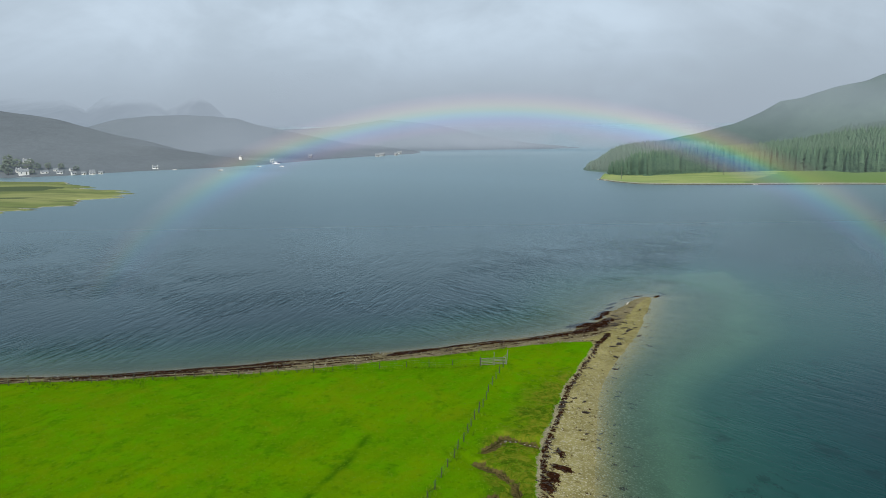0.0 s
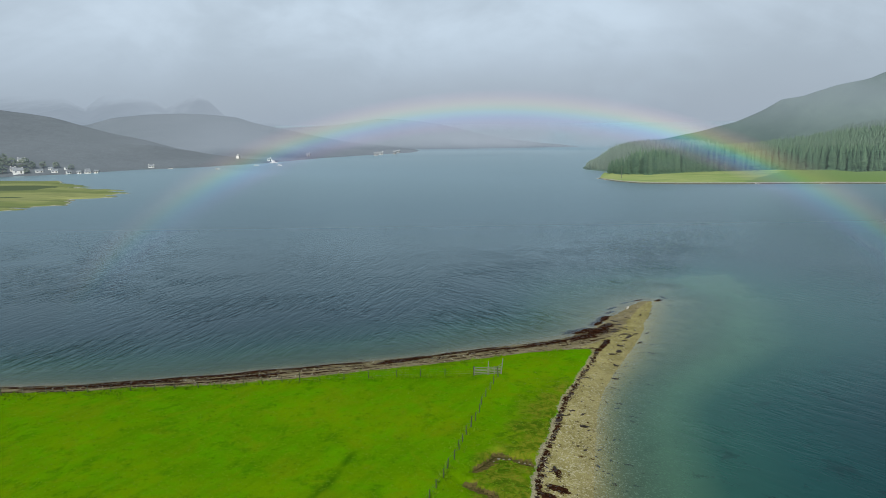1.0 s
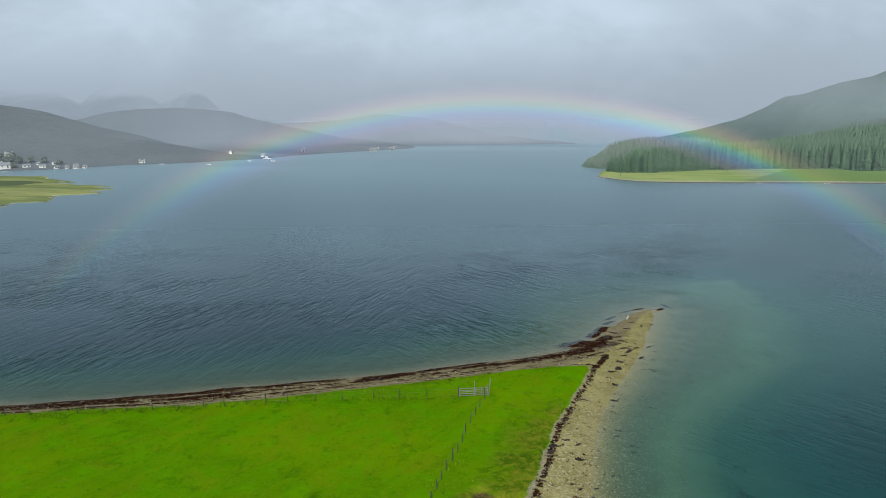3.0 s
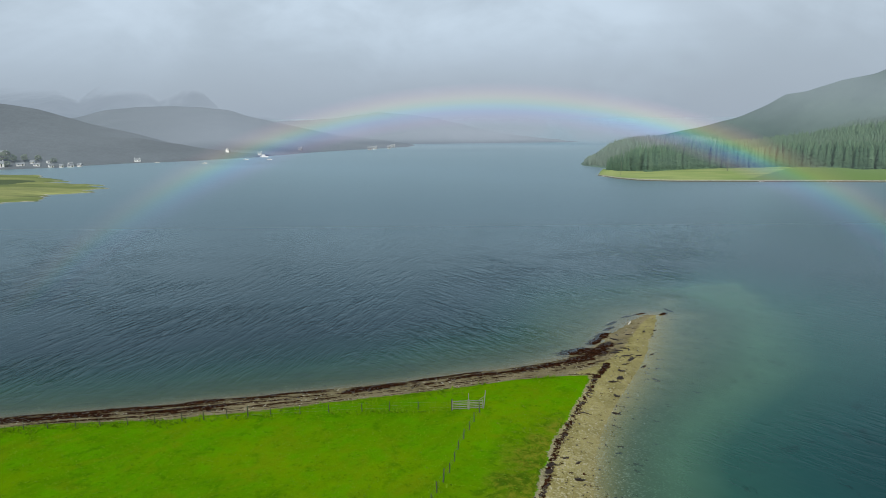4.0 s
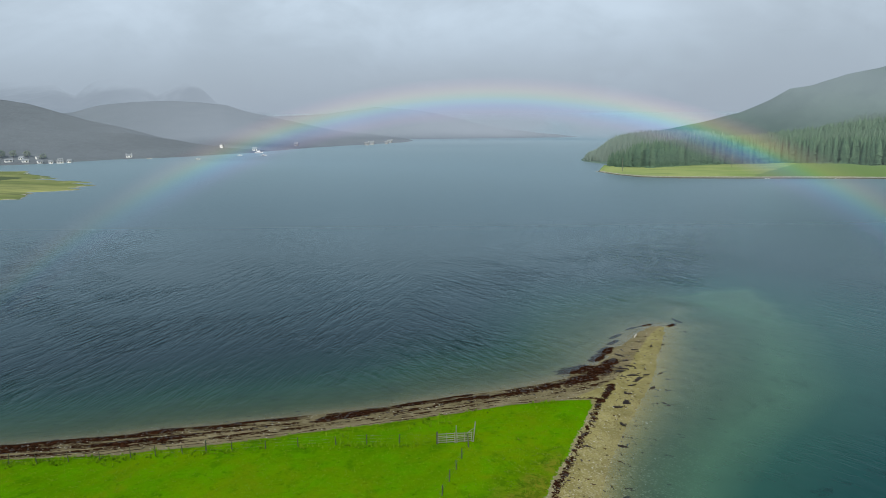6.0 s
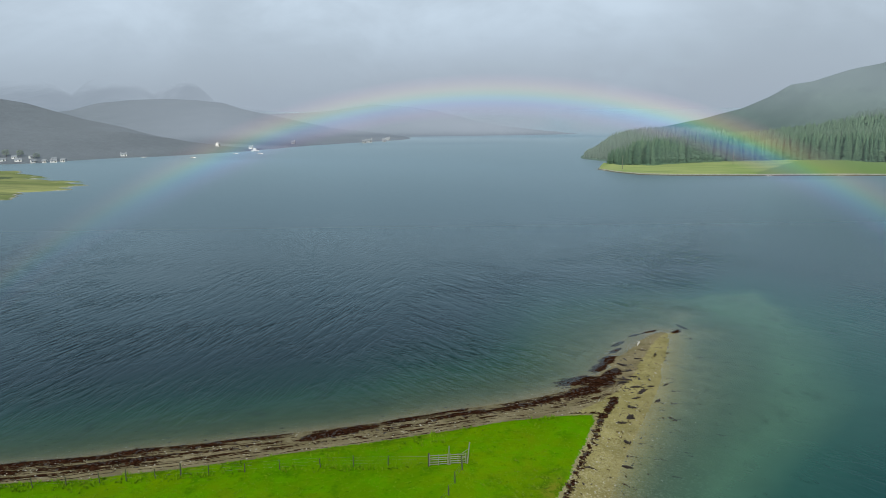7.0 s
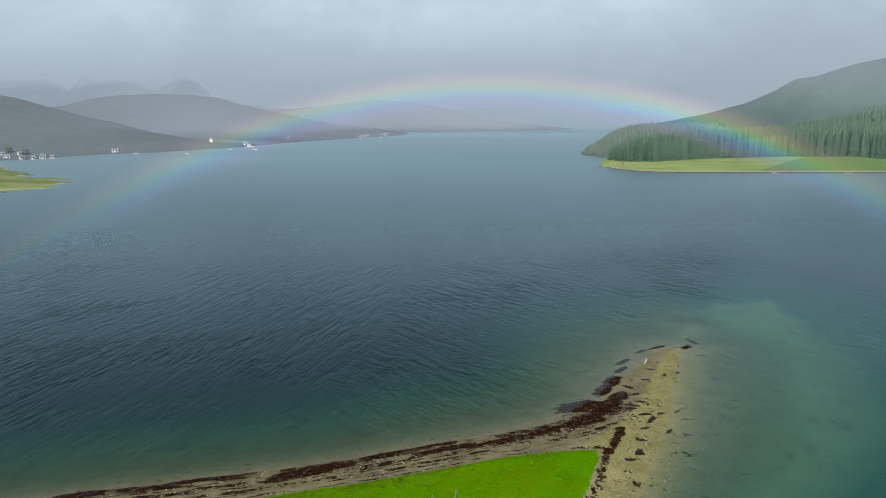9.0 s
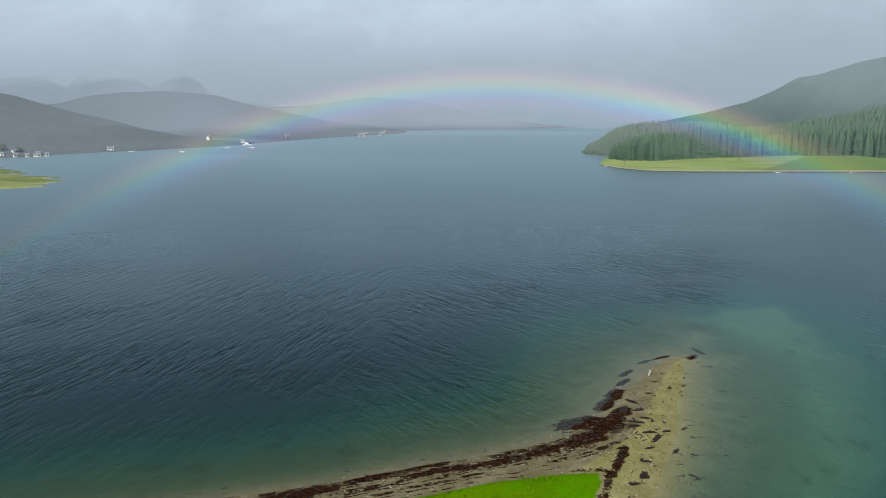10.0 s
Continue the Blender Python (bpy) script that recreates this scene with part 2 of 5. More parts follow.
def water_material():
    m, n = material("loch_water")
    p = n.place()
    depth = n.attr("depth")
    xy = n.add("ShaderNodeSeparateXYZ")
    n.put(xy.inputs[0], p)

    def train(turn, seed):
        """Short wave crests running at an angle across the plan."""
        q = n.mapped(n.mapped(p, rot=(0, 0, radians(turn)), loc=(seed, 0, 0)), (0.14, 0.70, 1))
        long_ = n.rng(n.noise(q, 1.0, 3, 0.55, 0.5), 0.36, 0.80, 0.0, 1.0)
        q3 = n.mapped(n.mapped(p, rot=(0, 0, radians(turn - 6)), loc=(seed, 4, 0)), (0.10, 0.42, 1))
        crest = n.rng(n.math("ABSOLUTE", n.math("SUBTRACT", n.noise(q3, 1.0, 3, 0.6, 0.3), 0.5)), 0.0, 0.055, 1.0, 0.0)
        q2 = n.mapped(n.mapped(p, rot=(0, 0, radians(turn + 14)), loc=(seed, 9, 0)), (0.7, 1.7, 1))
        return n.math("ADD", n.math("ADD", n.math("MULTIPLY", long_, 0.62), n.math("MULTIPLY", crest, 0.40)), n.math("MULTIPLY", n.noise(q2, 1.0, 2, 0.5, 0.4), 0.2))

    turn_side = n.rng(n.math("SUBTRACT", xy.outputs[0], n.math("MULTIPLY", n.math("SUBTRACT", xy.outputs[1], 150.0), 0.12)), -12.0, 16.0)
    waves = n.add("ShaderNodeMix", data_type="FLOAT")
    n.put(waves.inputs[0], turn_side), n.put(waves.inputs[2], train(-73, 0.0)), n.put(waves.inputs[3], train(57, 31.0))
    h = n.math("MULTIPLY", waves.outputs[0], -1.0)
    gust = n.noise(n.mapped(p, (0.55, 1, 1), (0, 0, 0.25)), 0.016, 4, 0.6, 0.5)
    gust2 = n.noise(n.mapped(p, (0.6, 1, 1), (0, 0, 0.3)), 0.045, 4, 0.6, 0.8)
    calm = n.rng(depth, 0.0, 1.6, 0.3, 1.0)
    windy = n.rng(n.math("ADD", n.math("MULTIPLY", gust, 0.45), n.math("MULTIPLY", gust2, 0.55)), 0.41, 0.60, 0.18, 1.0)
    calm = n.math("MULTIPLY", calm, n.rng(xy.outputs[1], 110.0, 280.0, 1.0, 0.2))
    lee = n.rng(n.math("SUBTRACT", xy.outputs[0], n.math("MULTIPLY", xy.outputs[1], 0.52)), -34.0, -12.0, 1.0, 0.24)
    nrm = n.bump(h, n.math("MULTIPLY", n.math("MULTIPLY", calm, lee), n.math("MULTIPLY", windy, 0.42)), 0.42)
    tilt = n.add("ShaderNodeLayerWeight")
    n.put(tilt.inputs["Blend"], 0.5), n.put(tilt.inputs["Normal"], nrm)
    level = n.add("ShaderNodeLayerWeight")
    n.put(level.inputs["Blend"], 0.5)
    facing = n.math("SMOOTH_MIN", tilt.outputs["Facing"], n.math("ADD", level.outputs["Facing"], 0.03), 0.04)
    fres = n.math("ADD", 0.016, n.math("MULTIPLY", n.math("POWER", facing, 5.0), 0.98))
    deep = (0.0006, 0.0100, 0.0145)
    tone = n.ramp(n.rng(depth, 0.0, 7.0, smooth=False), [(0.0, (0.10, 0.13, 0.08)), (0.07, (0.066, 0.122, 0.085)), (0.17, (0.076, 0.170, 0.108)), (0.3, (0.020, 0.086, 0.066)), (0.5, (0.008, 0.058, 0.052)), (0.75, (0.004, 0.040, 0.041)), (1.0, (0.002, 0.026, 0.031))])
    silt = n.ramp(n.rng(depth, 0.0, 7.0, smooth=False), [(0.0, (0.12, 0.135, 0.07)), (0.07, (0.072, 0.102, 0.048)), (0.15, (0.042, 0.082, 0.040)), (0.3, (0.014, 0.052, 0.030)), (0.5, (0.004, 0.027, 0.022)), (1.0, deep)])
    tone = n.mix(n.attr("silt"), tone, silt)
    patch = n.math("ADD", 0.63, n.math("ADD", n.math("MULTIPLY", gust, 0.3), n.math("MULTIPLY", n.noise(p, 0.16, 5, 0.62, 0.8), 0.44)))
    weedy = n.math("MULTIPLY", n.rng(n.noise(n.mapped(p, (1, 0.7, 1), (0, 0, 0.4)), 0.22, 5, 0.68, 0.4), 0.56, 0.68, 0.0, 0.34), n.rng(depth, 0.3, 1.0, 0.0, 1.0))
    patch = n.math("MULTIPLY", patch, n.math("SUBTRACT", 1.0, weedy))
    cc = n.add("ShaderNodeCombineXYZ")
    for s in cc.inputs:
        n.put(s, patch)
    tone = n.mix(1.0, tone, cc.outputs[0], "MULTIPLY")
    thick = n.math("SUBTRACT", 1.0, n.math("EXPONENT", n.math("MULTIPLY", n.math("MAXIMUM", depth, 0.0), -1.0)))
    body = n.blend(thick, n.shade("ShaderNodeBsdfTransparent", Color=n.mix(n.rng(depth, 0.0, 1.6, smooth=False), (1.0, 1.0, 1.0), n.mix(n.attr("silt"), (0.42, 0.86, 0.62), (0.60, 0.80, 0.50)))), n.shade("ShaderNodeBsdfDiffuse", Color=tone))
    gloss = n.shade("ShaderNodeBsdfGlossy", Color=(0.82, 0.96, 0.99), Roughness=n.rng(xy.outputs[1], 140.0, 400.0, 0.16, 0.42), Normal=nrm)
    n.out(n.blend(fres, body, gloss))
    return m


def moor_material(name, low, high, scale=0.02):
    m, n = material(name)
    p = n.place()
    a, b, c = n.noise(p, scale, 5, 0.6), n.noise(p, scale * 7, 5, 0.65), n.noise(p, scale * 30, 3)
    f = n.math("ADD", n.math("MULTIPLY", a, 0.5), n.math("ADD", n.math("MULTIPLY", b, 0.35), n.math("MULTIPLY", c, 0.15)))
    n.out(n.bsdf(n.mix(n.rng(f, 0.36, 0.64), low, high), 0.95, n.bump(b, 0.5, 2.0), spec=0.05))
    return m


def meadow_material(name, low, high, shade):
    m, n = material(name)
    p = n.place()
    a, b, c = n.noise(n.mapped(p, (0.6, 1.2, 1)), 0.03, 4), n.noise(n.mapped(p, (0.16, 1.5, 1)), 0.16, 5, 0.62), n.noise(p, 1.0, 4)
    col = n.mix(n.rng(a, 0.4, 0.6), low, high)
    col = n.mix(n.rng(b, 0.45, 0.7, 0.0, 0.7), col, shade)
    dark = n.attr("dark")
    col = n.mix(n.rng(n.math("ADD", dark, n.math("MULTIPLY", n.math("SUBTRACT", b, 0.5), 0.5)), 0.42, 0.55), col, shade)
    rim = n.attr("rim")
    stone = n.mix(n.rng(c, 0.35, 0.65), (0.26, 0.26, 0.20), (0.44, 0.43, 0.36))
    rimf = n.rng(n.math("ADD", rim, n.math("MULTIPLY", n.math("SUBTRACT", b, 0.5), 0.3)), 0.5, 0.6)
    tide = n.math("MULTIPLY", n.rng(rim, 0.86, 0.92), n.rng(c, 0.2, 0.4, 0.6, 1.0))
    stone = n.mix(tide, stone, (0.12, 0.118, 0.09))
    n.out(n.bsdf(n.mix(rimf, col, stone), 0.95, n.bump(c, 0.4, 0.3), spec=0.05))
    return m


def needle_material(name, a, b, tall=20.0):
    m, n = material(name)
    r = n.add("ShaderNodeNewGeometry").outputs["Random Per Island"]
    o = n.random()
    p = n.place()
    f = n.math("ADD", n.math("MULTIPLY", r, 0.35), n.math("ADD", 0.1, n.math("MULTIPLY", o, 0.55)))
    f = n.math("ADD", f, n.math("MULTIPLY", n.math("SUBTRACT", n.noise(p, 0.6, 3), 0.5), 0.7))
    n.out(n.bsdf(n.mix(n.rng(f, 0.05, 0.95), a, b), 0.85, spec=0.1))
    return m


# Haze as a see-through sheet that glows in the sky's grey.
def glow_mist_material(name, color, strength=1.0, dense=0.8, scale=0.006):
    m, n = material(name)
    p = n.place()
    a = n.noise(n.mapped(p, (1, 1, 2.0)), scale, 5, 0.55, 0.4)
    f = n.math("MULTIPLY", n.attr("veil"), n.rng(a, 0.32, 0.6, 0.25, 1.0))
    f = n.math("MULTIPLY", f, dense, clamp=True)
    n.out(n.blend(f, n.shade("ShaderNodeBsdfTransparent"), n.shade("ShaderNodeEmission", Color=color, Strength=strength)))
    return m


def bow_material():
    m, n = material("rainbow_light")
    tone = n.ramp(n.attr("band"), [(0.0, (0, 0, 0)), (0.16, (0.10, 0.03, 0.16)), (0.34, (0.04, 0.13, 0.42)), (0.46, (0.06, 0.36, 0.42)), (0.56, (0.20, 0.40, 0.16)),
                                   (0.66, (0.36, 0.32, 0.11)), (0.76, (0.31, 0.18, 0.10)), (0.87, (0.15, 0.06, 0.07)), (1.0, (0, 0, 0))])
    e = n.shade("ShaderNodeEmission", Color=tone, Strength=n.math("MULTIPLY", n.attr("fade"), 0.295))
    s = n.add("ShaderNodeAddShader")
    n.put(s.inputs[0], n.shade("ShaderNodeBsdfTransparent")), n.put(s.inputs[1], e)
    n.out(s.outputs[0])
    return m


def peak_glow_material():
    """Mountains of the far distance, self-glowing: haze and hanging cloud base put into colour."""
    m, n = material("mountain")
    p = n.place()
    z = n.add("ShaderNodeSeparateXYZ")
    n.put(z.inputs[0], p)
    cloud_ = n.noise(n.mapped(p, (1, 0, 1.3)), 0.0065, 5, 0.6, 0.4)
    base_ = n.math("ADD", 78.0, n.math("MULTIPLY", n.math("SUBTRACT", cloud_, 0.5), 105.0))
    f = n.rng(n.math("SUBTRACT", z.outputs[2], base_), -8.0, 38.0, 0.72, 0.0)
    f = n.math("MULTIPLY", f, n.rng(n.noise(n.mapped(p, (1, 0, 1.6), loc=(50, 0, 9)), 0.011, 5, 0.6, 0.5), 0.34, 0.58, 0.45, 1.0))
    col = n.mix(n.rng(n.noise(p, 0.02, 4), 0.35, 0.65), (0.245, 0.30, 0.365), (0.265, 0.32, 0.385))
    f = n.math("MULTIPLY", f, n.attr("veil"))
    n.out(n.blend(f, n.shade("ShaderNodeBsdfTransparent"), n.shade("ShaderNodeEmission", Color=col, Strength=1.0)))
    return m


M_GROUND, M_WATER, M_BOW = ground_material(), water_material(), bow_material()
M_MEADOW = meadow_material("shore_meadow", (0.26, 0.345, 0.12), (0.345, 0.395, 0.155), (0.17, 0.26, 0.09))
M_MARSH = meadow_material("salt_marsh", (0.175, 0.215, 0.080), (0.290, 0.310, 0.125), (0.095, 0.125, 0.065))
# Moor albedos hold the haze, each paler and bluer with depth.
M_MOOR = moor_material("hazed_moor", (0.134, 0.152, 0.170), (0.165, 0.187, 0.206))
M_MOOR_FAR = moor_material("far_hazed_moor", (0.185, 0.215, 0.245), (0.215, 0.245, 0.28))
M_MOOR_LAST = moor_material("farthest_hazed_moor", (0.26, 0.30, 0.345), (0.28, 0.32, 0.365))
# Hillside and spruce albedos carry haze too, palest on the headland.
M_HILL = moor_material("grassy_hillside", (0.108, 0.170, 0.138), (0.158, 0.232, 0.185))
M_PEAK = peak_glow_material()
M_BARK = plain("bark", (0.09, 0.07, 0.05), 0.9)
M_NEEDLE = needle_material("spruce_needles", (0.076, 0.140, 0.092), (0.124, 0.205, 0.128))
M_NEEDLE_FAR = needle_material("far_hazed_spruce", (0.096, 0.162, 0.115), (0.148, 0.222, 0.155))
M_NEEDLE_HAZE = needle_material("hazed_spruce", (0.155, 0.210, 0.185), (0.195, 0.255, 0.215))
M_NEEDLE_YOUNG = needle_material("hazed_young_conifer", (0.098, 0.168, 0.115), (0.152, 0.232, 0.158))
# Leaf colour lightened for the haze over the far shore.
M_LEAF = needle_material("broad_leaves", (0.150, 0.190, 0.160), (0.200, 0.240, 0.180))
M_WOOD = plain("weathered_wood", (0.18, 0.185, 0.135), 0.85, 0.3, 4.0)
M_PALEWOOD = plain("bleached_wood", (0.55, 0.53, 0.48), 0.85, 0.2, 4.0)
M_POST = plain("dark_fence_wood", (0.055, 0.065, 0.035), 0.9, 0.35, 3.0)
M_WIRE = plain("galvanised_wire", (0.16, 0.17, 0.15), 0.6, 0.2, 5.0, 0.3)
M_WHITE = plain("whitewash", (0.80, 0.80, 0.78), 0.8, 0.06, 0.8)
# White walls greyed in colour for the mist they stand in.
M_HAZED_WALL = plain("hazed_wall", (0.42, 0.44, 0.46), 0.8, 0.06, 0.8)
M_SLATE = plain("slate_roof", (0.27, 0.29, 0.31), 0.7, 0.25, 1.5)
M_GLASS = plain("window_glass", (0.16, 0.18, 0.20), 0.15, 0.2, 1.0)
M_STONE = plain("shore_stone", (0.36, 0.34, 0.28), 0.9, 0.4, 1.7)
M_DARKSTONE = plain("lichened_stone", (0.20, 0.19, 0.15), 0.9, 0.4, 1.7)
M_PALESTONE = plain("pale_stone", (0.52, 0.49, 0.38), 0.9, 0.25, 1.7)
M_WEED = plain("bladder_wrack", (0.022, 0.012, 0.007), 0.55, 0.6, 1.2)
M_BLADE = needle_material("grass_blades", (0.062, 0.16, 0.002), (0.13, 0.24, 0.003))
M_DRYBLADE = needle_material("rough_grass", (0.075, 0.165, 0.003), (0.14, 0.205, 0.008))
# Glowing haze, put on sheets before the hills, village and trees.
M_FAR_HAZE = glow_mist_material("far_haze", (0.36, 0.42, 0.495), 1.0, 0.6, 0.004)
M_WISP = glow_mist_material("thin_haze", (0.36, 0.425, 0.495), 1.0, 0.5, 0.005)
M_HAZE = glow_mist_material("haze_glow", (0.33, 0.40, 0.46), 1.0, 0.14, 0.005)
M_MIST = glow_mist_material("mist", (0.36, 0.42, 0.495), 1.0, 1.0)

# ---- building helpers ----


def link_mesh(name, verts, faces, mat, smooth=False):
    me = bpy.data.meshes.new(name)
    me.from_pydata([tuple(map(float, v)) for v in verts], [], [tuple(map(int, f)) for f in faces])
    if smooth:
        me.polygons.foreach_set("use_smooth", [True] * len(me.polygons))
    for mt in (mat if isinstance(mat, (list, tuple)) else [mat]):
        me.materials.append(mt)
    me.update()
    return me


def set_attr(me, name, values):
    a = me.attributes.new(name, "FLOAT", "POINT")
    a.data.foreach_set("value", np.asarray(values, dtype=np.float32))


def part(name, bm, mat, parent, label=""):
    me = bpy.data.meshes.new(name)
    bm.to_mesh(me)
    bm.free()
    me.materials.append(mat)
    ob = new(name, me)
    ob.parent = parent
    return tagged(ob, label)


def piece(name, me, parent, m, label=""):
    """One more object on a shared mesh."""
    ob = new(name, me)
    ob.parent = parent
    ob.matrix_basis = m
    return tagged(ob, label)


def box(bm, cx, cy, cz, sx, sy, sz, bevel=0.0, m=None):
    r = bmesh.ops.create_cube(bm, size=1, matrix=(m or Matrix()) @ Matrix.Translation((cx, cy, cz)) @ Matrix.Diagonal((sx, sy, sz, 1)))
    if bevel:
        es = list({e for v in r["verts"] for e in v.link_edges})
        bmesh.ops.bevel(bm, geom=es, offset=bevel, segments=1, affect="EDGES")


def rod(bm, a, b, r0, r1=None, n=6):
    a, b = Vector(a), Vector(b)
    d = b - a
    m = Matrix.Translation((a + b) / 2) @ d.to_track_quat("Z", "Y").to_matrix().to_4x4()
    bmesh.ops.create_cone(bm, cap_ends=True, segments=n, radius1=r0, radius2=r0 if r1 is None else r1, depth=d.length, matrix=m)


def lattice(ix, iy, seed):
    h = (ix.astype(np.int64) * 374761393 + iy.astype(np.int64) * 668265263 + seed * 974634777) & 0x7FFFFFFF
    h = ((h ^ (h >> 13)) * 1274126177) & 0x7FFFFFFF
    return ((h ^ (h >> 16)) & 0xFFFF) / 65535.0


def value_noise(x, y, scale, seed=0, octaves=3):
    """Smooth noise about 0, on arrays."""
    total, amp, norm = 0, 1.0, 0.0
    for o in range(octaves):
        u, v = np.asarray(x) * scale, np.asarray(y) * scale
        ix, iy = np.floor(u), np.floor(v)
        fx, fy = u - ix, v - iy
        fx, fy = fx * fx * (3 - 2 * fx), fy * fy * (3 - 2 * fy)
        a, b, c, d = [lattice(ix + i, iy + j, seed + o) for i, j in ((0, 0), (1, 0), (0, 1), (1, 1))]
        total = total + amp * (a + (b - a) * fx + (c - a) * fy + (a - b - c + d) * fx * fy - 0.5)
        norm, amp, scale = norm + amp, amp * 0.5, scale * 2.03
    return total / norm * 2


def to_line(x, y, pts, closed=False):
    """The distance to a polyline, and the index of the nearest stretch."""
    best, idx = np.full(np.shape(x), 1e9), np.zeros(np.shape(x), int)
    ends = pts[1:] + ([pts[0]] if closed else [])
    for k, ((ax, ay), (bx, by)) in enumerate(zip(pts, ends)):
        dx, dy = bx - ax, by - ay
        t = np.clip(((x - ax) * dx + (y - ay) * dy) / (dx * dx + dy * dy), 0, 1)
        d = np.hypot(x - ax - t * dx, y - ay - t * dy)
        idx = np.where(d < best, k, idx)
        best = np.minimum(d, best)
    return best, idx


def inside(x, y, pts):
    r = np.zeros(np.shape(x), bool)
    for (ax, ay), (bx, by) in zip(pts, pts[1:] + [pts[0]]):
        if ay != by:
            r ^= ((ay > y) != (by > y)) & (x < (bx - ax) * (y - ay) / (by - ay) + ax)
    return r


def signed(x, y, pts):
    d, i = to_line(x, y, pts, True)
    return np.where(inside(x, y, pts), d, -d), i


def step(v, a, b):
    t = np.clip((v - a) / (b - a), 0, 1)
    return t * t * (3 - 2 * t)


def axis(*runs):
    """Grid lines: runs of (start, end, step)."""
    out = []
    for a, b, s in runs:
        out += list(np.arange(a, b, s))
    return np.array(out + [runs[-1][1]])


def sheet(name, xs, ys, zfun, mat):
    X, Y = np.meshgrid(xs, ys)
    x, y = X.ravel(), Y.ravel()
    z, attrs = zfun(x, y)
    nx = len(xs)
    j, i = np.meshgrid(np.arange(len(ys) - 1), np.arange(nx - 1), indexing="ij")
    k = (j * nx + i).ravel()
    me = bpy.data.meshes.new(name)
    me.from_pydata(np.c_[x, y, z].tolist(), [], np.c_[k, k + 1, k + nx + 1, k + nx].tolist())
    me.polygons.foreach_set("use_smooth", [True] * len(me.polygons))
    me.materials.append(mat)
    for key, v in attrs.items():
        set_attr(me, key, v)
    return new(name, me)


# ---- the spit: shoreline and edge of the turf, in plan ----
SHORE = [(-900, 40), (-218.1, 93.7), (-128.4, 99.8), (-64.7, 104.5), (-48, 105.1), (-31.1, 108), (-25, 109.8), (-18, 111.2), (-11.5, 112.7), (-4.8, 114.3), (2.2, 115.9), (7.5, 118), (13.4, 119.8),
         (19.5, 121.6), (26.1, 124.6), (29.9, 127.2), (34.3, 132.5), (36.4, 136.8), (39, 140.4), (41.7, 144.5), (45.4, 148.3), (47.3, 149.4), (48.3, 148.8), (47.2, 146), (45.3, 141.3), (42.9, 135.3),
         (39.1, 126), (36.5, 120.4), (33.5, 114.7), (30.1, 108), (26.4, 100.3), (23.8, 93.3), (21.5, 84.1), (19.5, 76.2), (17.2, 66), (15, 55), (14, 20), (20, -60), (90, -500), (-900, -500)]
FAR_SIDE = 21          # stretches of SHORE before the tip
TURF = [(-900, 30), (-217.8, 87.1), (-128.4, 94.4), (-61.6, 99.4), (-45.7, 100.1), (-40.1, 101), (-26, 101.8), (-16.2, 104), (-9.9, 105.7), (-4.5, 107.2), (0.8, 108.6), (6.5, 110.1), (12.2, 111.9), (18.1, 113.9), (24.3, 114.9),
        (28, 115.1), (27.5, 113.1), (25.8, 109.4), (22.4, 101.4), (18.8, 93.3), (16.1, 84.6), (14.5, 80.4), (13.1, 75.8), (12.2, 71.8), (10.9, 64.4), (9.5, 52), (8, 20), (12, -60), (80, -500), (-900, -500)]
BAR = [(47.2, 148.5), (51, 155), (53.8, 159.6)]
SHOAL = [(45.3, 147.6), (47.2, 160.6), (51.9, 163.2), (57.2, 166.7), (64.2, 171.9), (72.2, 172.1), (72.5, 162), (65.1, 146.2), (54.7, 134.4), (46.2, 120.3), (40.4, 108.8), (37.5, 103.1), (39.5, 123.6)]
SCARS = [[(6.5, 75.5), (7.5, 76.5), (9, 79), (11.1, 78.3), (12.9, 77.3)], [(6.2, 72.1), (8.2, 70.3), (9.5, 67.9), (9.8, 65.9)], [(5.9, 65.2), (7.2, 66), (8, 62.6), (8.6, 60)]]
HEAPS = [(30.1, 117.2, 4.8, 0.5, 1.11), (-2, 112.9, 4.8, 1.2, 0.44), (12, 117.1, 3.5, 0.7, 0.35), (18, 118.7, 4.5, 0.55, 0.4), (23.5, 121.2, 3.5, 0.75, 0.45), (28.5, 124, 3.6, 1.35, 0.68), (31.9, 127.4, 3.1, 1.45, 0.9), (33.8, 130.6, 2.3, 1, 0.92),
         (28.6, 128.4, 3.2, 1.8, 0.3), (34.6, 136.2, 2.4, 1.1, 1), (32.6, 133.2, 2.2, 1, 1), (38.2, 143.9, 1.9, 0.5, 0.7), (36.8, 140.4, 1.7, 0.5, 0.8), (45, 149.6, 1.7, 0.45, 0.5), (42, 148, 1.2, 0.4, 0.6), (49.8, 149.8, 1.6, 0.6, 0.9), (51.6, 152.6, 0.4, 1.5, 0.2),
         (-25, 106, 6.5, 0.7, 0.25), (-44.9, 103.6, 8, 0.7, 0.1), (14.6, 71.2, 1.3, 0.6, -0.45), (13.4, 69.1, 0.7, 1.3, 0.2), (12.5, 66.9, 0.7, 1.5, 0.1), (15.2, 74.5, 0.45, 1.3, 0), (-24, 109.4, 2.8, 0.8, 0.25), (-34, 107.5, 4.5, 0.5, 0.15), (-42.3, 106, 5, 0.5, 0.1), (-13.5, 111.7, 3.6, 0.5, 0.25), (5.4, 116.6, 2.4, 0.45, 0.3), (11.1, 118.6, 2.4, 0.45, 0.3)]


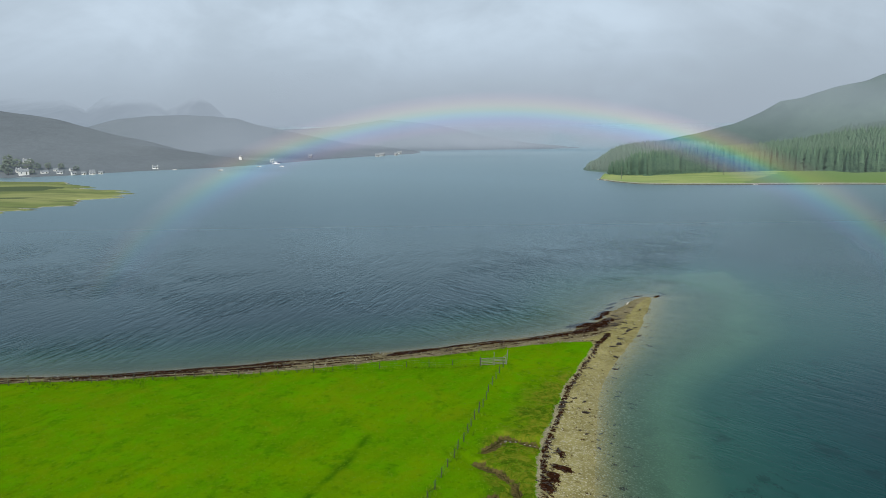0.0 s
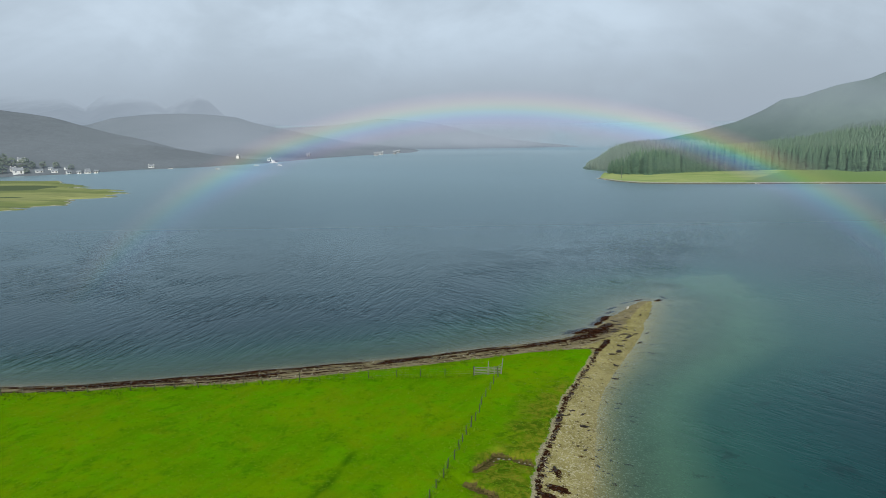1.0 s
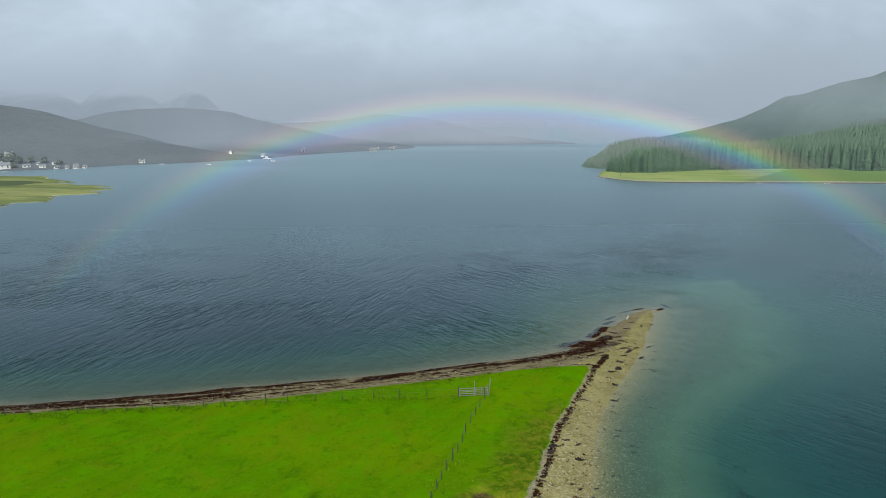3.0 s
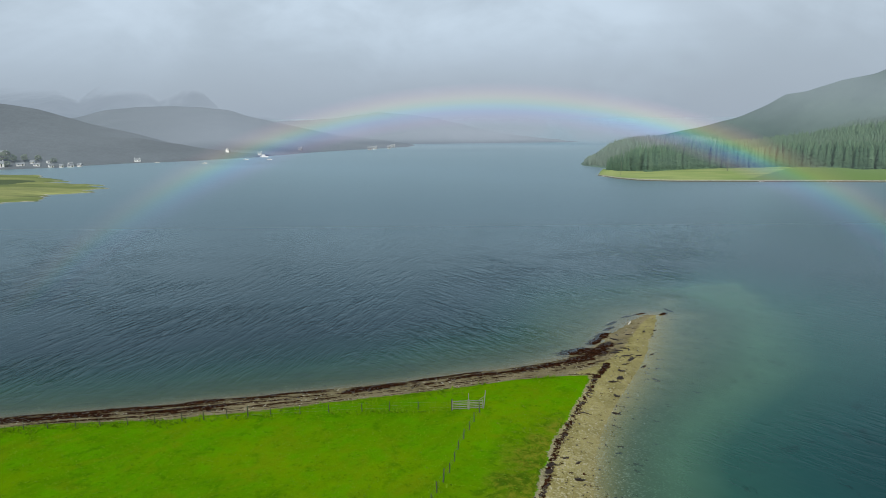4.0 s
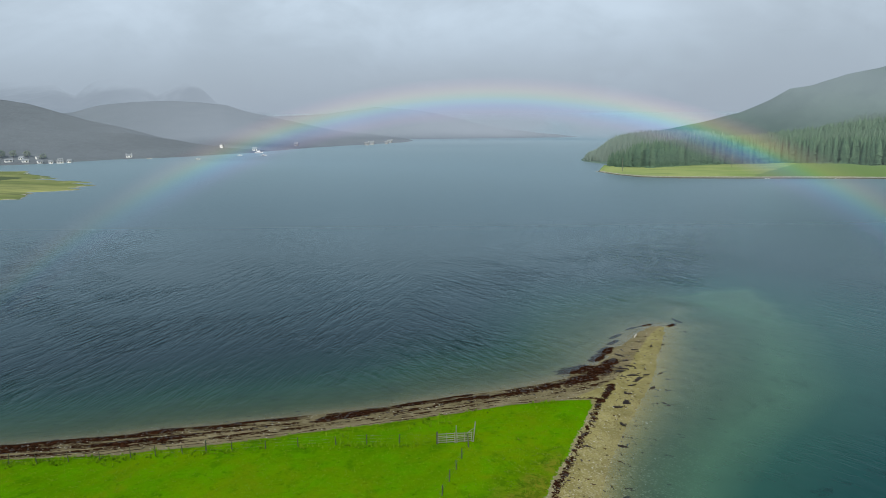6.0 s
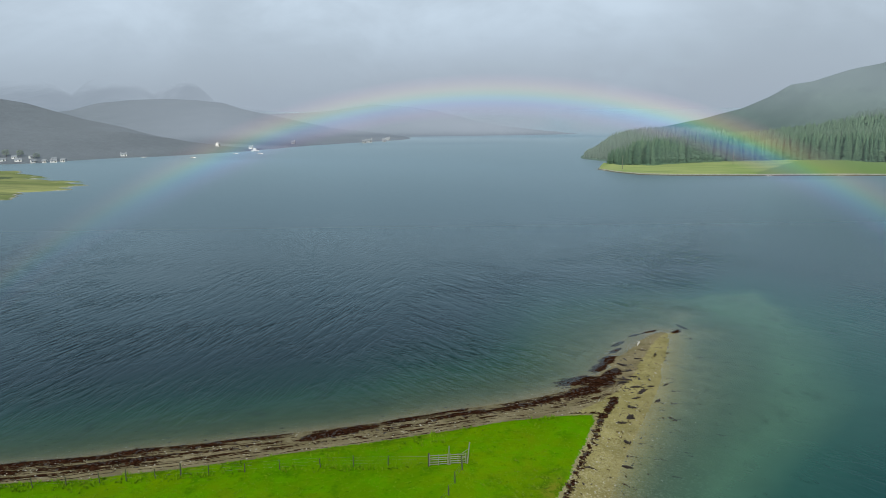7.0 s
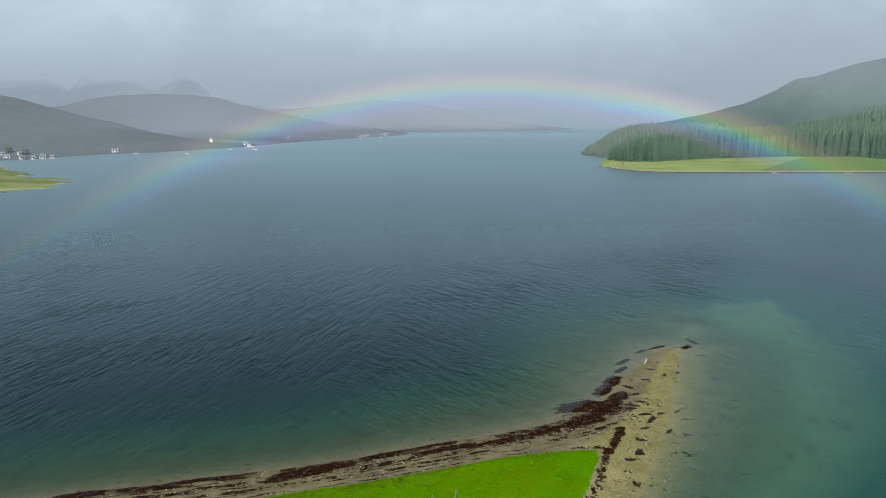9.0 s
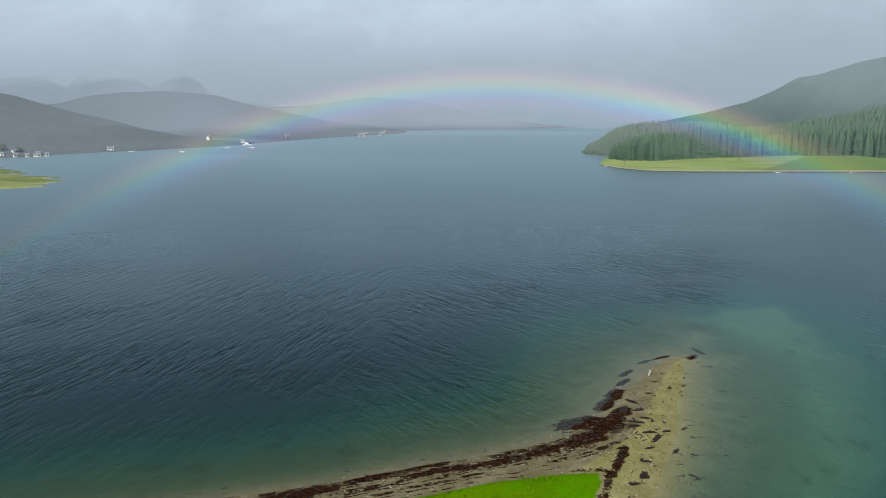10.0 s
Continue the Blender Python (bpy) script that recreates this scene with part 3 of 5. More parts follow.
def terrain(x, y):
    a, i = signed(x, y, SHORE)
    b, _ = signed(x, y, TURF)
    right = step(i, FAR_SIDE - 0.5, FAR_SIDE + 0.5)
    bar, _ = to_line(x, y, BAR)
    out = np.maximum(-a, 0)
    lee_ = step((x - 28) * 0.885 - (y - 112) * 0.465, -9, 9)
    slope = 0.14 + 0.05 * step(x, 12, -8) - 0.085 * lee_ - 0.075 * step(x, 12, 30) * (1 - lee_) + 0.085 * lee_ * step(y, 124, 86)
    bed = -slope * out - 0.0026 * out ** 2 * (1 - 0.6 * lee_)
    bed = np.maximum(bed, -0.22 - 0.10 * bar - 0.004 * bar ** 2)
    off, _ = signed(x + 1.5 * value_noise(x, y, 0.15, 41), y + 1.5 * value_noise(x, y, 0.15, 42), SHOAL)
    fall = 0.26 + 0.18 * step(y - 0.55 * x, 118, 134)
    bed = np.maximum(bed, -1.15 - fall * np.maximum(-off, 0) - 0.16 * step(off, 9, 0))
    bed = np.maximum(bed, -14) + value_noise(x, y, 0.12, 4) * 0.10 * step(out, 0.5, 6)
    share = np.clip(a / np.maximum(a + np.maximum(-b, 0), 0.01), 0, 1)
    beach = 0.95 * share ** 0.85 + value_noise(x, y, 0.35, 9) * 0.06
    land = 0.95 + 0.22 * step(b, 0, 0.7) + 0.35 * step(b, 0, 14) + value_noise(x, y, 0.07, 2) * 0.22 * step(b, 1, 9) + value_noise(x, y, 0.6, 7) * 0.07
    z = np.where(b > 0, land, np.where(a > 0, beach, bed))
    soil = np.zeros(np.shape(x))
    for line in SCARS:
        d, k = to_line(x, y, line)
        p, q = np.array(line[:-1])[k], np.array(line[1:])[k]
        lee = (q[:, 0] - p[:, 0]) * (y - p[:, 1]) - (q[:, 1] - p[:, 1]) * (x - p[:, 0])
        hollow = np.where(lee < 0, np.exp(-(d / 1.9) ** 2), np.exp(-(d / 0.35) ** 2))
        z = z - 0.75 * hollow * (b > 0)
        soil = np.maximum(soil, np.where(lee < 0, np.exp(-(d / 1.15) ** 2), np.exp(-(d / 0.25) ** 2)))
    weed = np.zeros(np.shape(x))
    for cx, cy, rx, ry, turn in HEAPS:
        u, v = (x - cx) * math.cos(turn) + (y - cy) * math.sin(turn), -(x - cx) * math.sin(turn) + (y - cy) * math.cos(turn)
        weed = np.maximum(weed, np.exp(-((u / rx) ** 2 + (v / ry) ** 2) ** 1.5 * 0.7))
    z = z + 0.12 * weed * (a > -3)
    cross = 11.6 + (y - 101.5) * 0.295
    rough = step(x - cross, -0.5, 3) * step(b, 9, 0.5) * step(y, 112, 88) * (b > 0)
    rough = np.maximum(rough, step(np.hypot((x - 10) / 5.5, (y - 71) / 11), 1.1, 0.5) * (b > 0) * step(x - cross, -1, 1.5))
    rough = np.maximum(rough, 0.55 * step(b, 3.5, 0.3) * (x < 12) * (y > 60) * (b > 0))
    lane, _ = to_line(x, y, [(-12.5, 61), (-10.6, 66.6), (-8.4, 71.6), (-6.6, 78.2)])
    lane = np.exp(-(lane / 0.5) ** 2)
    z = z + rough * (0.22 * value_noise(x, y, 0.3, 15) + 0.1 * value_noise(x, y, 0.9, 16))
    return z, dict(shore=a, turf=b, weed=weed, rough=rough, soil=soil, side=right, lane=lane, left=step(x, -4, -26))


ground = tagged(sheet("ground", axis((-4500, -900, 400), (-900, -120, 60), (-120, -64, 4), (-64, 56, 0.4), (56, 110, 2), (110, 400, 29), (400, 4500, 410)),
                      axis((-4500, -500, 400), (-500, -20, 40), (-20, 56, 4), (56, 156, 0.4), (156, 200, 2), (200, 600, 40), (600, 4600, 400)), terrain, M_GROUND),
                "bright green grazed field ending in a shingle spit", "ground", kind="structure")


def water_level(x, y):
    z, _ = terrain(x, y)
    return np.zeros(len(x)), dict(depth=np.where(z > 0, 0, -z), silt=step((x - 28) * 0.885 - (y - 112) * 0.465, 6, -7))


water = tagged(sheet("water", axis((-4500, -500, 400), (-500, -200, 30), (-200, -80, 4), (-80, 110, 1.0), (110, 210, 4), (210, 500, 30), (500, 4500, 400)),
                     axis((-4500, -500, 400), (-500, 40, 45), (40, 200, 1.0), (200, 400, 4), (400, 600, 20), (600, 4600, 400)), water_level, M_WATER),
               "rippled grey-blue sea loch, green over the shallows", "water", kind="structure")

# ---- lands across the loch ----


def loft(name, edge, ridge, mat, label, nu=90, nv=36, power=1.2, rough=1.5, back=120.0, drop=True, attrs=None, base=-1.0, seed=3, round_top=0.0):
    """Land that rises from a shore line to a ridge line and falls away behind it. edge: (x, y), ridge: (x, y, z)."""
    def along(line, u):
        line = np.array(line, float)
        s = np.r_[0, np.cumsum(np.linalg.norm(np.diff(line[:, :2], axis=0), axis=1))]
        s /= s[-1]
        return np.stack([np.interp(u, s, line[:, k]) for k in range(line.shape[1])], -1)
    us = np.linspace(0, 1, nu)
    E, R = along(edge, us), along(ridge, us)
    rows = []
    vs = list(np.linspace(0, 1, nv)) + ([1.08, 1.2, 1.5] if drop else [])
    for v in vs:
        if v <= 1:
            xy = E[:, :2] + (R[:, :2] - E[:, :2]) * v
            s = v ** power if round_top == 0 else (1 - round_top) * v ** power + round_top * math.sin(v * math.pi / 2)
            z = base + (R[:, 2] - base) * s + rough * value_noise(xy[:, 0], xy[:, 1], 0.02, seed, 4) * math.sin(min(v, 1) * math.pi) ** 0.5 * min(1, v * 4)
            z = z + 0.25 * rough * value_noise(xy[:, 0], xy[:, 1], 0.03, seed + 5, 4) * step(v, 0.6, 1.0)
        else:
            d = R[:, :2] - E[:, :2]
            d = d / np.maximum(np.linalg.norm(d, axis=1)[:, None], 1)
            xy = R[:, :2] + d * back * (v - 1) * 2
            z = R[:, 2] * (1 - 1.0 * min(1, ((v - 1) * 2) ** 1.3)) - 3 * (v - 1)
        rows.append(np.c_[xy, z])
    V = np.concatenate(rows)
    F = [(j * nu + i, j * nu + i + 1, (j + 1) * nu + i + 1, (j + 1) * nu + i) for j in range(len(vs) - 1) for i in range(nu - 1)]
    me = link_mesh(name, V, F, mat, True)
    if attrs:
        uu, vv = np.tile(us, len(vs)), np.repeat(vs, nu)
        for k, fn in attrs.items():
            set_attr(me, k, fn(V, uu, vv))
    ob = tagged(new(name, me), label, kind="structure")
    return ob, np.array(rows)


def polar(az, d, z=None):
    p = (d * math.sin(radians(az)), d * math.cos(radians(az)))
    return p if z is None else (*p, z)


# meadow strip below the plantation
SPRUCE_EDGE = [(114, 462), (118, 453), (135.8, 445), (157.3, 455.1), (178.1, 463.2), (216.9, 468.4), (258.3, 463.1), (265.6, 442.9), (286.7, 446.7), (329.8, 433.7), (474.7, 432.9)]
MEADOW_EDGE = [(111, 466), (105.5, 451), (111, 430), (119.5, 415), (140.1, 405.9), (171.3, 402), (201.5, 399.1), (251.3, 393.7), (292, 382.5), (342.5, 384.1), (494.1, 390.2)]
meadow, _ = loft("meadow_1", MEADOW_EDGE, [(x, y + 6, 2.6) for x, y in SPRUCE_EDGE], M_MEADOW, "pale green shore meadow below a spruce plantation", 120, 24, 0.6, 0.3, 10, False,
                 dict(rim=lambda V, u, v: step(V[:, 2], 1.0, 0.1), dark=lambda V, u, v: step(V[:, 0] - 0.9 * (V[:, 1] - 432), 182, 215)), base=-0.4)
# wooded hill behind it
HILL_RIDGE = [(133.5, 473.7, 5.8), (146.4, 508.7, 8.2), (167.8, 586.7, 12.2), polar(17.6, 708, 16.7), polar(20, 706, 22.9), polar(22.7, 697, 31.9), polar(24.5, 690, 41.6), polar(25.7, 687, 50.6), polar(26.9, 681, 52.7), polar(29, 672, 60.8), polar(30.9, 664, 64.6),
              polar(31.8, 660, 69.1), polar(34.2, 650, 76.1), polar(38, 656, 89.6), polar(48, 656, 96)]
HILL_FOOT = [(115.5, 464), (119.5, 456), (135.7, 449.3), (157.2, 459.4), (178, 467.3), (205.4, 469.8), (216.8, 472.5), (239.3, 470.2), (258.2, 467.1), (286.8, 453.4), (310, 448.1), (335.6, 446.5), (364.7, 435), (420.9, 440.2), (474.6, 437.5)]
hill, HILL = loft("hill_1", HILL_FOOT, HILL_RIDGE, M_HILL, "grey-green moorland hill with a spruce plantation on its slope", 140, 60, 1.25, 3.0, 40, base=1.5)
HEAD_PLAN = [(113.5, 534.9), (115, 546.6), (128, 580.8), (161, 618.7), (252, 601.5), (253.7, 472.2), (169.9, 478), (145.5, 491.3), (123.7, 512.3)]


def low_land(plan, height, width, seed=5, extra=None, wobble=2.5, streak=0.0):
    def fn(x, y):
        d, _ = signed(x + wobble * value_noise(x, y, 0.05, seed) + streak * value_noise(x * 0.15, y, 0.2, seed + 7), y + 1.2 * wobble * value_noise(x, y, 0.05, seed + 1), plan)
        z = np.where(d > 0, 0.55 * step(d, 0, 3) + (height - 0.55) * step(d, 2, width), np.maximum(-3, 0.25 * d)) + 0.12 * value_noise(x, y, 0.1, seed)
        return z, (extra(x, y, d, z) if extra else {})
    return fn


head = tagged(sheet("headland", axis((90, 270, 4)), axis((465, 645, 4)), low_land(HEAD_PLAN, 8, 45), M_HILL), "low wooded headland behind the plantation", kind="structure")

# moor on the other side, in three depths, haze put into each colour
LEFT_SHORE = [(-808.8, 410.2), (-508, 470), (-344.5, 505), (-290, 529.4), (-259.1, 545), (-244.7, 566.2), (-227.7, 585.9), (-197.8, 599.2), (-180.4, 614.6), (-163.1, 634.7), (-147.6, 648.5), (-138, 660)]
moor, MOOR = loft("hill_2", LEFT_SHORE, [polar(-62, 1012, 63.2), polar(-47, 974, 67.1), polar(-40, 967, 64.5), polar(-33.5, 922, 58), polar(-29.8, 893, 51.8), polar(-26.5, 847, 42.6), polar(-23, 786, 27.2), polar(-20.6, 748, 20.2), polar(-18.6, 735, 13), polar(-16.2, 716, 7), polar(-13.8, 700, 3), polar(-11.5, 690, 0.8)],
                  M_MOOR, "dark heather moor sloping down to the loch, haze in its colour", 120, 40, 0.85, 1.6, 160, base=-0.6)
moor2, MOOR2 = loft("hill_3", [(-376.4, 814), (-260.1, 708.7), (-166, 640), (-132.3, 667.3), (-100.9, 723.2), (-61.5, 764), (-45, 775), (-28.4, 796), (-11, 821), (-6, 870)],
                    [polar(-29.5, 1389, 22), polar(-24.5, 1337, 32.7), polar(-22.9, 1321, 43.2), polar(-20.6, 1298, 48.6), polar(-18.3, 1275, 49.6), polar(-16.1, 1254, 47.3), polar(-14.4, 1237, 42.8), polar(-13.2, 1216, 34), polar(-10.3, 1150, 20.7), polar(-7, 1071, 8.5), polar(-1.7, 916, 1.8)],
                    M_MOOR_FAR, "grey hill behind the moor, haze in its colour", 110, 30, 1.0, 1.6, 200, base=-0.6, seed=8)
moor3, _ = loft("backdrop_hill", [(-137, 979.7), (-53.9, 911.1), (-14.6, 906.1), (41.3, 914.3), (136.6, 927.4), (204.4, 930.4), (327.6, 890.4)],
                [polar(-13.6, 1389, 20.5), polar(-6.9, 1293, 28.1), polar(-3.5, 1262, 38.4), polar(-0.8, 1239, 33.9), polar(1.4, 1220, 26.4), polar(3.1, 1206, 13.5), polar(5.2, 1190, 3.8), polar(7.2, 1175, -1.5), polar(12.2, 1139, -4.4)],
                M_MOOR_LAST, "faint far hill, rain haze in its colour", 90, 20, 1.0, 1.2, 200, base=-0.6, seed=11)
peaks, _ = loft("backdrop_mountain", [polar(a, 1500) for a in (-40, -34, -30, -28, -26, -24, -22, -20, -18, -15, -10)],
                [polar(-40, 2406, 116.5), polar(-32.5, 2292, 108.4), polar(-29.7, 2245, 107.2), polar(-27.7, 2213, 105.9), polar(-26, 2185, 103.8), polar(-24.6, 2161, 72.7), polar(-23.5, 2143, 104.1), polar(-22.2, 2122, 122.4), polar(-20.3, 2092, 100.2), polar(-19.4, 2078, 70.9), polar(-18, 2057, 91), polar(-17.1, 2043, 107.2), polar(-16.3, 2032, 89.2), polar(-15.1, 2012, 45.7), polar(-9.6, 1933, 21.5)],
                M_PEAK, "faint glowing mountains, haze and cloud put into their colour", 260, 40, 1.0, 1.5, 200, False,
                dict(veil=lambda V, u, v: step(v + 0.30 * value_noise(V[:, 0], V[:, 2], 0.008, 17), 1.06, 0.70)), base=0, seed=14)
# low green islet of salt marsh
ISLET_PLAN = [(-493.9, 277.6), (-295.3, 293.7), (-184.4, 309.2), (-178.1, 325.2), (-174.2, 341.6), (-170.3, 361), (-168.9, 375.5), (-163, 384), (-155.9, 387.8), (-162.7, 394.2), (-176.6, 403.4), (-169.5, 408.2), (-200, 428.3), (-215.2, 451.7), (-242, 476.1), (-291.5, 492.8), (-511.1, 517)]
islet = tagged(sheet("islet", axis((-520, -290, 8), (-290, -130, 2)), axis((260, 300, 6), (300, 490, 2)),
                     low_land(ISLET_PLAN, 1.5, 24, 21, lambda x, y, d, z: dict(rim=step(d, 2.2, 0.3), dark=step(y, 399, 406) * step(y, 436, 430) * step(x, -205, -222) + 0.6 * step(y, 358, 362) * step(y, 371, 366) * step(x, -180, -206)), 6.5, 17.0), M_MARSH),
               "low green salt-marsh islet in the loch", kind="structure")

# ---- mist: glowing sheets added for the haze in the air ----


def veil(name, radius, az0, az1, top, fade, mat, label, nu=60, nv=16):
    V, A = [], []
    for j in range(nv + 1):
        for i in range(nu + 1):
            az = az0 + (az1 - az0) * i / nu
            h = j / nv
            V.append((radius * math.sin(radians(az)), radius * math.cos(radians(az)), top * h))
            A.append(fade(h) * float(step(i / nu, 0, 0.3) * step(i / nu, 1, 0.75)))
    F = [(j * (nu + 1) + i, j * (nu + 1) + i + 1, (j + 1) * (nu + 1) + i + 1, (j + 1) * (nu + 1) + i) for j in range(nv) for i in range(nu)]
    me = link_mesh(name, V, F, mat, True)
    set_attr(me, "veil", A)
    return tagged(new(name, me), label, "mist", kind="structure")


veil("mist_curtain", 725, -25, 12, 105, lambda h: float(step(h, 0.0, 0.16)) * (1 - h) ** 1.1, M_FAR_HAZE, "glowing see-through haze sheet in front of the far hills")
veil("mist_wisp", 600, 12, 48, 128, lambda h: float(step(h, 0.04, 0.45)), M_WISP, "glowing see-through haze sheet before the upper hillside")
veil("mist_sheet", 590, -46, -6, 75, lambda h: float(step(h, 0.0, 0.05)) * (1 - h) ** 0.5, M_HAZE, "faint glowing haze sheet before the village and the moor")
veil("mist_film", 441, 4, 52, 75, lambda h: float(step(h, 0.05, 0.14)) * (1 - h) ** 0.5, M_HAZE, "faint glowing haze sheet before the spruce plantation")
veil("mist_bank", 870, -12, 30, 112, lambda h: (1 - h) ** 1.1 * float(step(h, 0.0, 0.10)), M_MIST, "glowing grey sheet for the rain mist over the head of the loch")

# ---- rainbow ----
BOW_EYE, BOW_AZ, BOW_EL = Vector((6.0, 23.0, 37.3)), radians(4.95), radians(-41.0)


def rainbow():
    ax = Vector((math.sin(BOW_AZ) * math.cos(BOW_EL), math.cos(BOW_AZ) * math.cos(BOW_EL), math.sin(BOW_EL)))
    right = ax.cross(Vector((0, 0, 1))).normalized()
    upw = right.cross(ax)
    bow = tagged(new("rainbow"), "soft translucent rainbow arching over the loch", "rainbow")
    nu, nv = 140, 4
    for k, (name, tint) in enumerate((("violet_band", "faint violet inner band"), ("blue_band", "pale blue band"), ("green_band", "blue-green band"), ("yellow_band", "yellow band"), ("orange_band", "orange band"), ("red_band", "faint red outer band"))):
        V, B, S = [], [], []
        for i in range(nu + 1):
            deg = -66 + 128 * i / nu
            phi = radians(deg)
            for j in range(nv + 1):
                b = (k * nv + j) / (6 * nv)
                r = radians(39.95 + 3.35 * b)
                d = ax * math.cos(r) + (right * math.sin(phi) + upw * math.cos(phi)) * math.sin(r)
                far = 560 - 142 * step(deg, -10, 20)
                V.append(BOW_EYE + d * min(far, 0.93 * BOW_EYE.z / max(-d.z, 1e-4)))
                B.append(b)
                S.append(float((0.16 * step(deg, -64, -48) + 0.84 * step(deg, -48, -12)) * (1 - 0.55 * step(deg, 29, 36)) * step(deg, 58, 42) * (1.0 + 0.10 * step(abs(deg), 10, 26) + 0.3 * step(deg, 10, 20) * step(deg, 36, 28))))
        F = [(i * (nv + 1) + j, i * (nv + 1) + j + 1, (i + 1) * (nv + 1) + j + 1, (i + 1) * (nv + 1) + j) for i in range(nu) for j in range(nv)]
        me = link_mesh(name, V, F, M_BOW, True)
        set_attr(me, "band", B), set_attr(me, "fade", S)
        ob = new(name, me)
        ob.parent = bow
        tagged(ob, tint)


rainbow()

# ---- spruce plantation ----


def spruce_mesh(seed, tiers, arms, tris, h=20.0, r=3.5):
    """Verts and faces of a spruce crown of drooping boughs, standing on the origin."""
    rnd = random.Random(seed)
    V, F = [], []
    for k in range(tiers):
        f = k / (tiers - 1)
        z0 = h * (0.06 + 0.92 * f ** 0.95)
        reach = r * (1 - f) ** 0.58 * rnd.uniform(0.85, 1.1) + 0.25
        turn = rnd.random() * 6.28
        for a in range(arms):
            if rnd.random() < 0.08:
                continue
            ang = turn + 6.283 * a / arms + rnd.uniform(-0.25, 0.25)
            L = reach * rnd.uniform(0.7, 1.15)
            droop = L * rnd.uniform(0.25, 0.6)
            wid = 6.283 / arms * L * rnd.uniform(0.45, 0.75)
            c, s = math.cos(ang), math.sin(ang)
            lift = h / tiers * 1.5
            i = len(V)
            V.extend([(0, 0, z0 + lift), (c * L * 0.6 - s * wid, s * L * 0.6 + c * wid, z0 - droop * 0.55), (c * L, s * L, z0 - droop), (c * L * 0.6 + s * wid, s * L * 0.6 - c * wid, z0 - droop * 0.5)])
            F.extend([(i, i + 1, i + 2), (i, i + 2, i + 3)])
            if tris > 2:
                V.append((c * L * 0.35, s * L * 0.35, z0 - droop * 0.9))
                F.extend([(i + 1, i + 4, i + 2), (i + 4, i + 3, i + 2)])
    return V, F


def build_spruce(seed):
    tree = tagged(new("spruce_tree"), "tall dark green spruce in the plantation", "tree", "spruces along the meadow")
    bm = bmesh.new()
    rod(bm, (0, 0, -0.8), (0, 0, 17), 0.24, 0.05, 7)
    part("trunk", bm, M_BARK, tree, "brown bark trunk")
    V, F = spruce_mesh(seed, 17, 9, 4)
    crown = new("crown", link_mesh("crown", V, F, M_NEEDLE))
    crown.parent = tree
    return tree


def on_loft(rows, u, v):
    """A place on a loft's grid."""
    nv, nu = rows.shape[0] - 3, rows.shape[1]
    a, b = min(u, 0.999) * (nu - 1), min(v, 0.999) * (nv - 1)
    i, j = int(a), int(b)
    fa, fb = a - i, b - j
    return rows[j, i] * (1 - fa) * (1 - fb) + rows[j, i + 1] * fa * (1 - fb) + rows[j + 1, i] * (1 - fa) * fb + rows[j + 1, i + 1] * fa * fb


def tree_height(x, y):
    return 14.8 * (0.42 + 0.58 * float(step(x - 0.35 * (y - 456), 102, 140)))


class Forest:
    """Many trees in one mesh."""

    def __init__(self):
        self.V, self.F, self.n = [], [], 0

    def add(self, model, p, h, turn, wide=1.0):
        V, F = model
        V = np.array(V) * (h / 20.0) * np.array((wide, wide, 1))
        c, s = math.cos(turn), math.sin(turn)
        V = np.c_[V[:, 0] * c - V[:, 1] * s + p[0], V[:, 0] * s + V[:, 1] * c + p[1], V[:, 2] + p[2]]
        self.V.append(V)
        self.F.append(np.array(F) + self.n)
        self.n += len(V)

    def link(self, name, mat, label):
        V, F = np.concatenate(self.V), np.concatenate(self.F)
        me = bpy.data.meshes.new(name)
        me.from_pydata(V.tolist(), [], F.tolist())
        me.materials.append(mat)
        return tagged(new(name, me), label, "forest", kind="stuff")


rnd = random.Random(7)
models = [build_spruce(k) for k in range(5)]
cheap = [spruce_mesh(40 + k, 9, 7, 2) for k in range(6)]
spots = []
nu_steps, nv_steps = 250, 110
for j in range(nv_steps):
    for i in range(nu_steps):
        u, v = (i + rnd.random()) / nu_steps * 0.80, 0.006 + (j + rnd.random()) / nv_steps * 0.62
        p = on_loft(HILL, u, v)
        limit = 0.20
        thin = step(v, limit, limit + 0.04)
        gap = value_noise(np.array([p[0]]), np.array([p[1]]), 0.03, 31)[0]
        if rnd.random() > thin + (0.15 if gap < -0.3 else 0.0) and v < limit + 0.04 and p[0] / p[1] < 0.78:
            spots.append((v, p, u))
spots.sort(key=lambda s: s[0])
woods, upper = Forest(), Forest()
kept, taken = [], {}
for v, p, u in spots:
    cell = (int(p[0] / 2.6), int(p[1] / 2.6))
    if cell in taken:
        continue
    taken[cell] = 1
    kept.append((v, p))
used = 0
for v, p in kept:
    h = tree_height(p[0], p[1]) * rnd.uniform(0.86, 1.1) * (1 - 0.15 * float(step(v, 0.12, 0.25)))
    if used < 290 and v < 0.2 and p[0] < 350:
        m = pose(p[0], p[1], p[2], 0, 0, rnd.uniform(0, 360)) @ Matrix.Diagonal((h / 20 * rnd.uniform(0.9, 1.2), h / 20 * rnd.uniform(0.9, 1.2), h / 20, 1))
        if used < len(models):
            models[used].matrix_basis = m
        else:
            one = copy_thing(models[used % len(models)], Matrix())
            one.matrix_basis = m
        used += 1
    else:
        (upper if v > 0.13 else woods).add(cheap[rnd.randrange(6)], p, h, rnd.random() * 6.28, rnd.uniform(0.9, 1.25))
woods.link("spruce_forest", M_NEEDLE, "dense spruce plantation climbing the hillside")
upper.link("upper_forest", M_NEEDLE_FAR, "spruces higher up the plantation, paler in colour for haze")
headwoods = Forest()
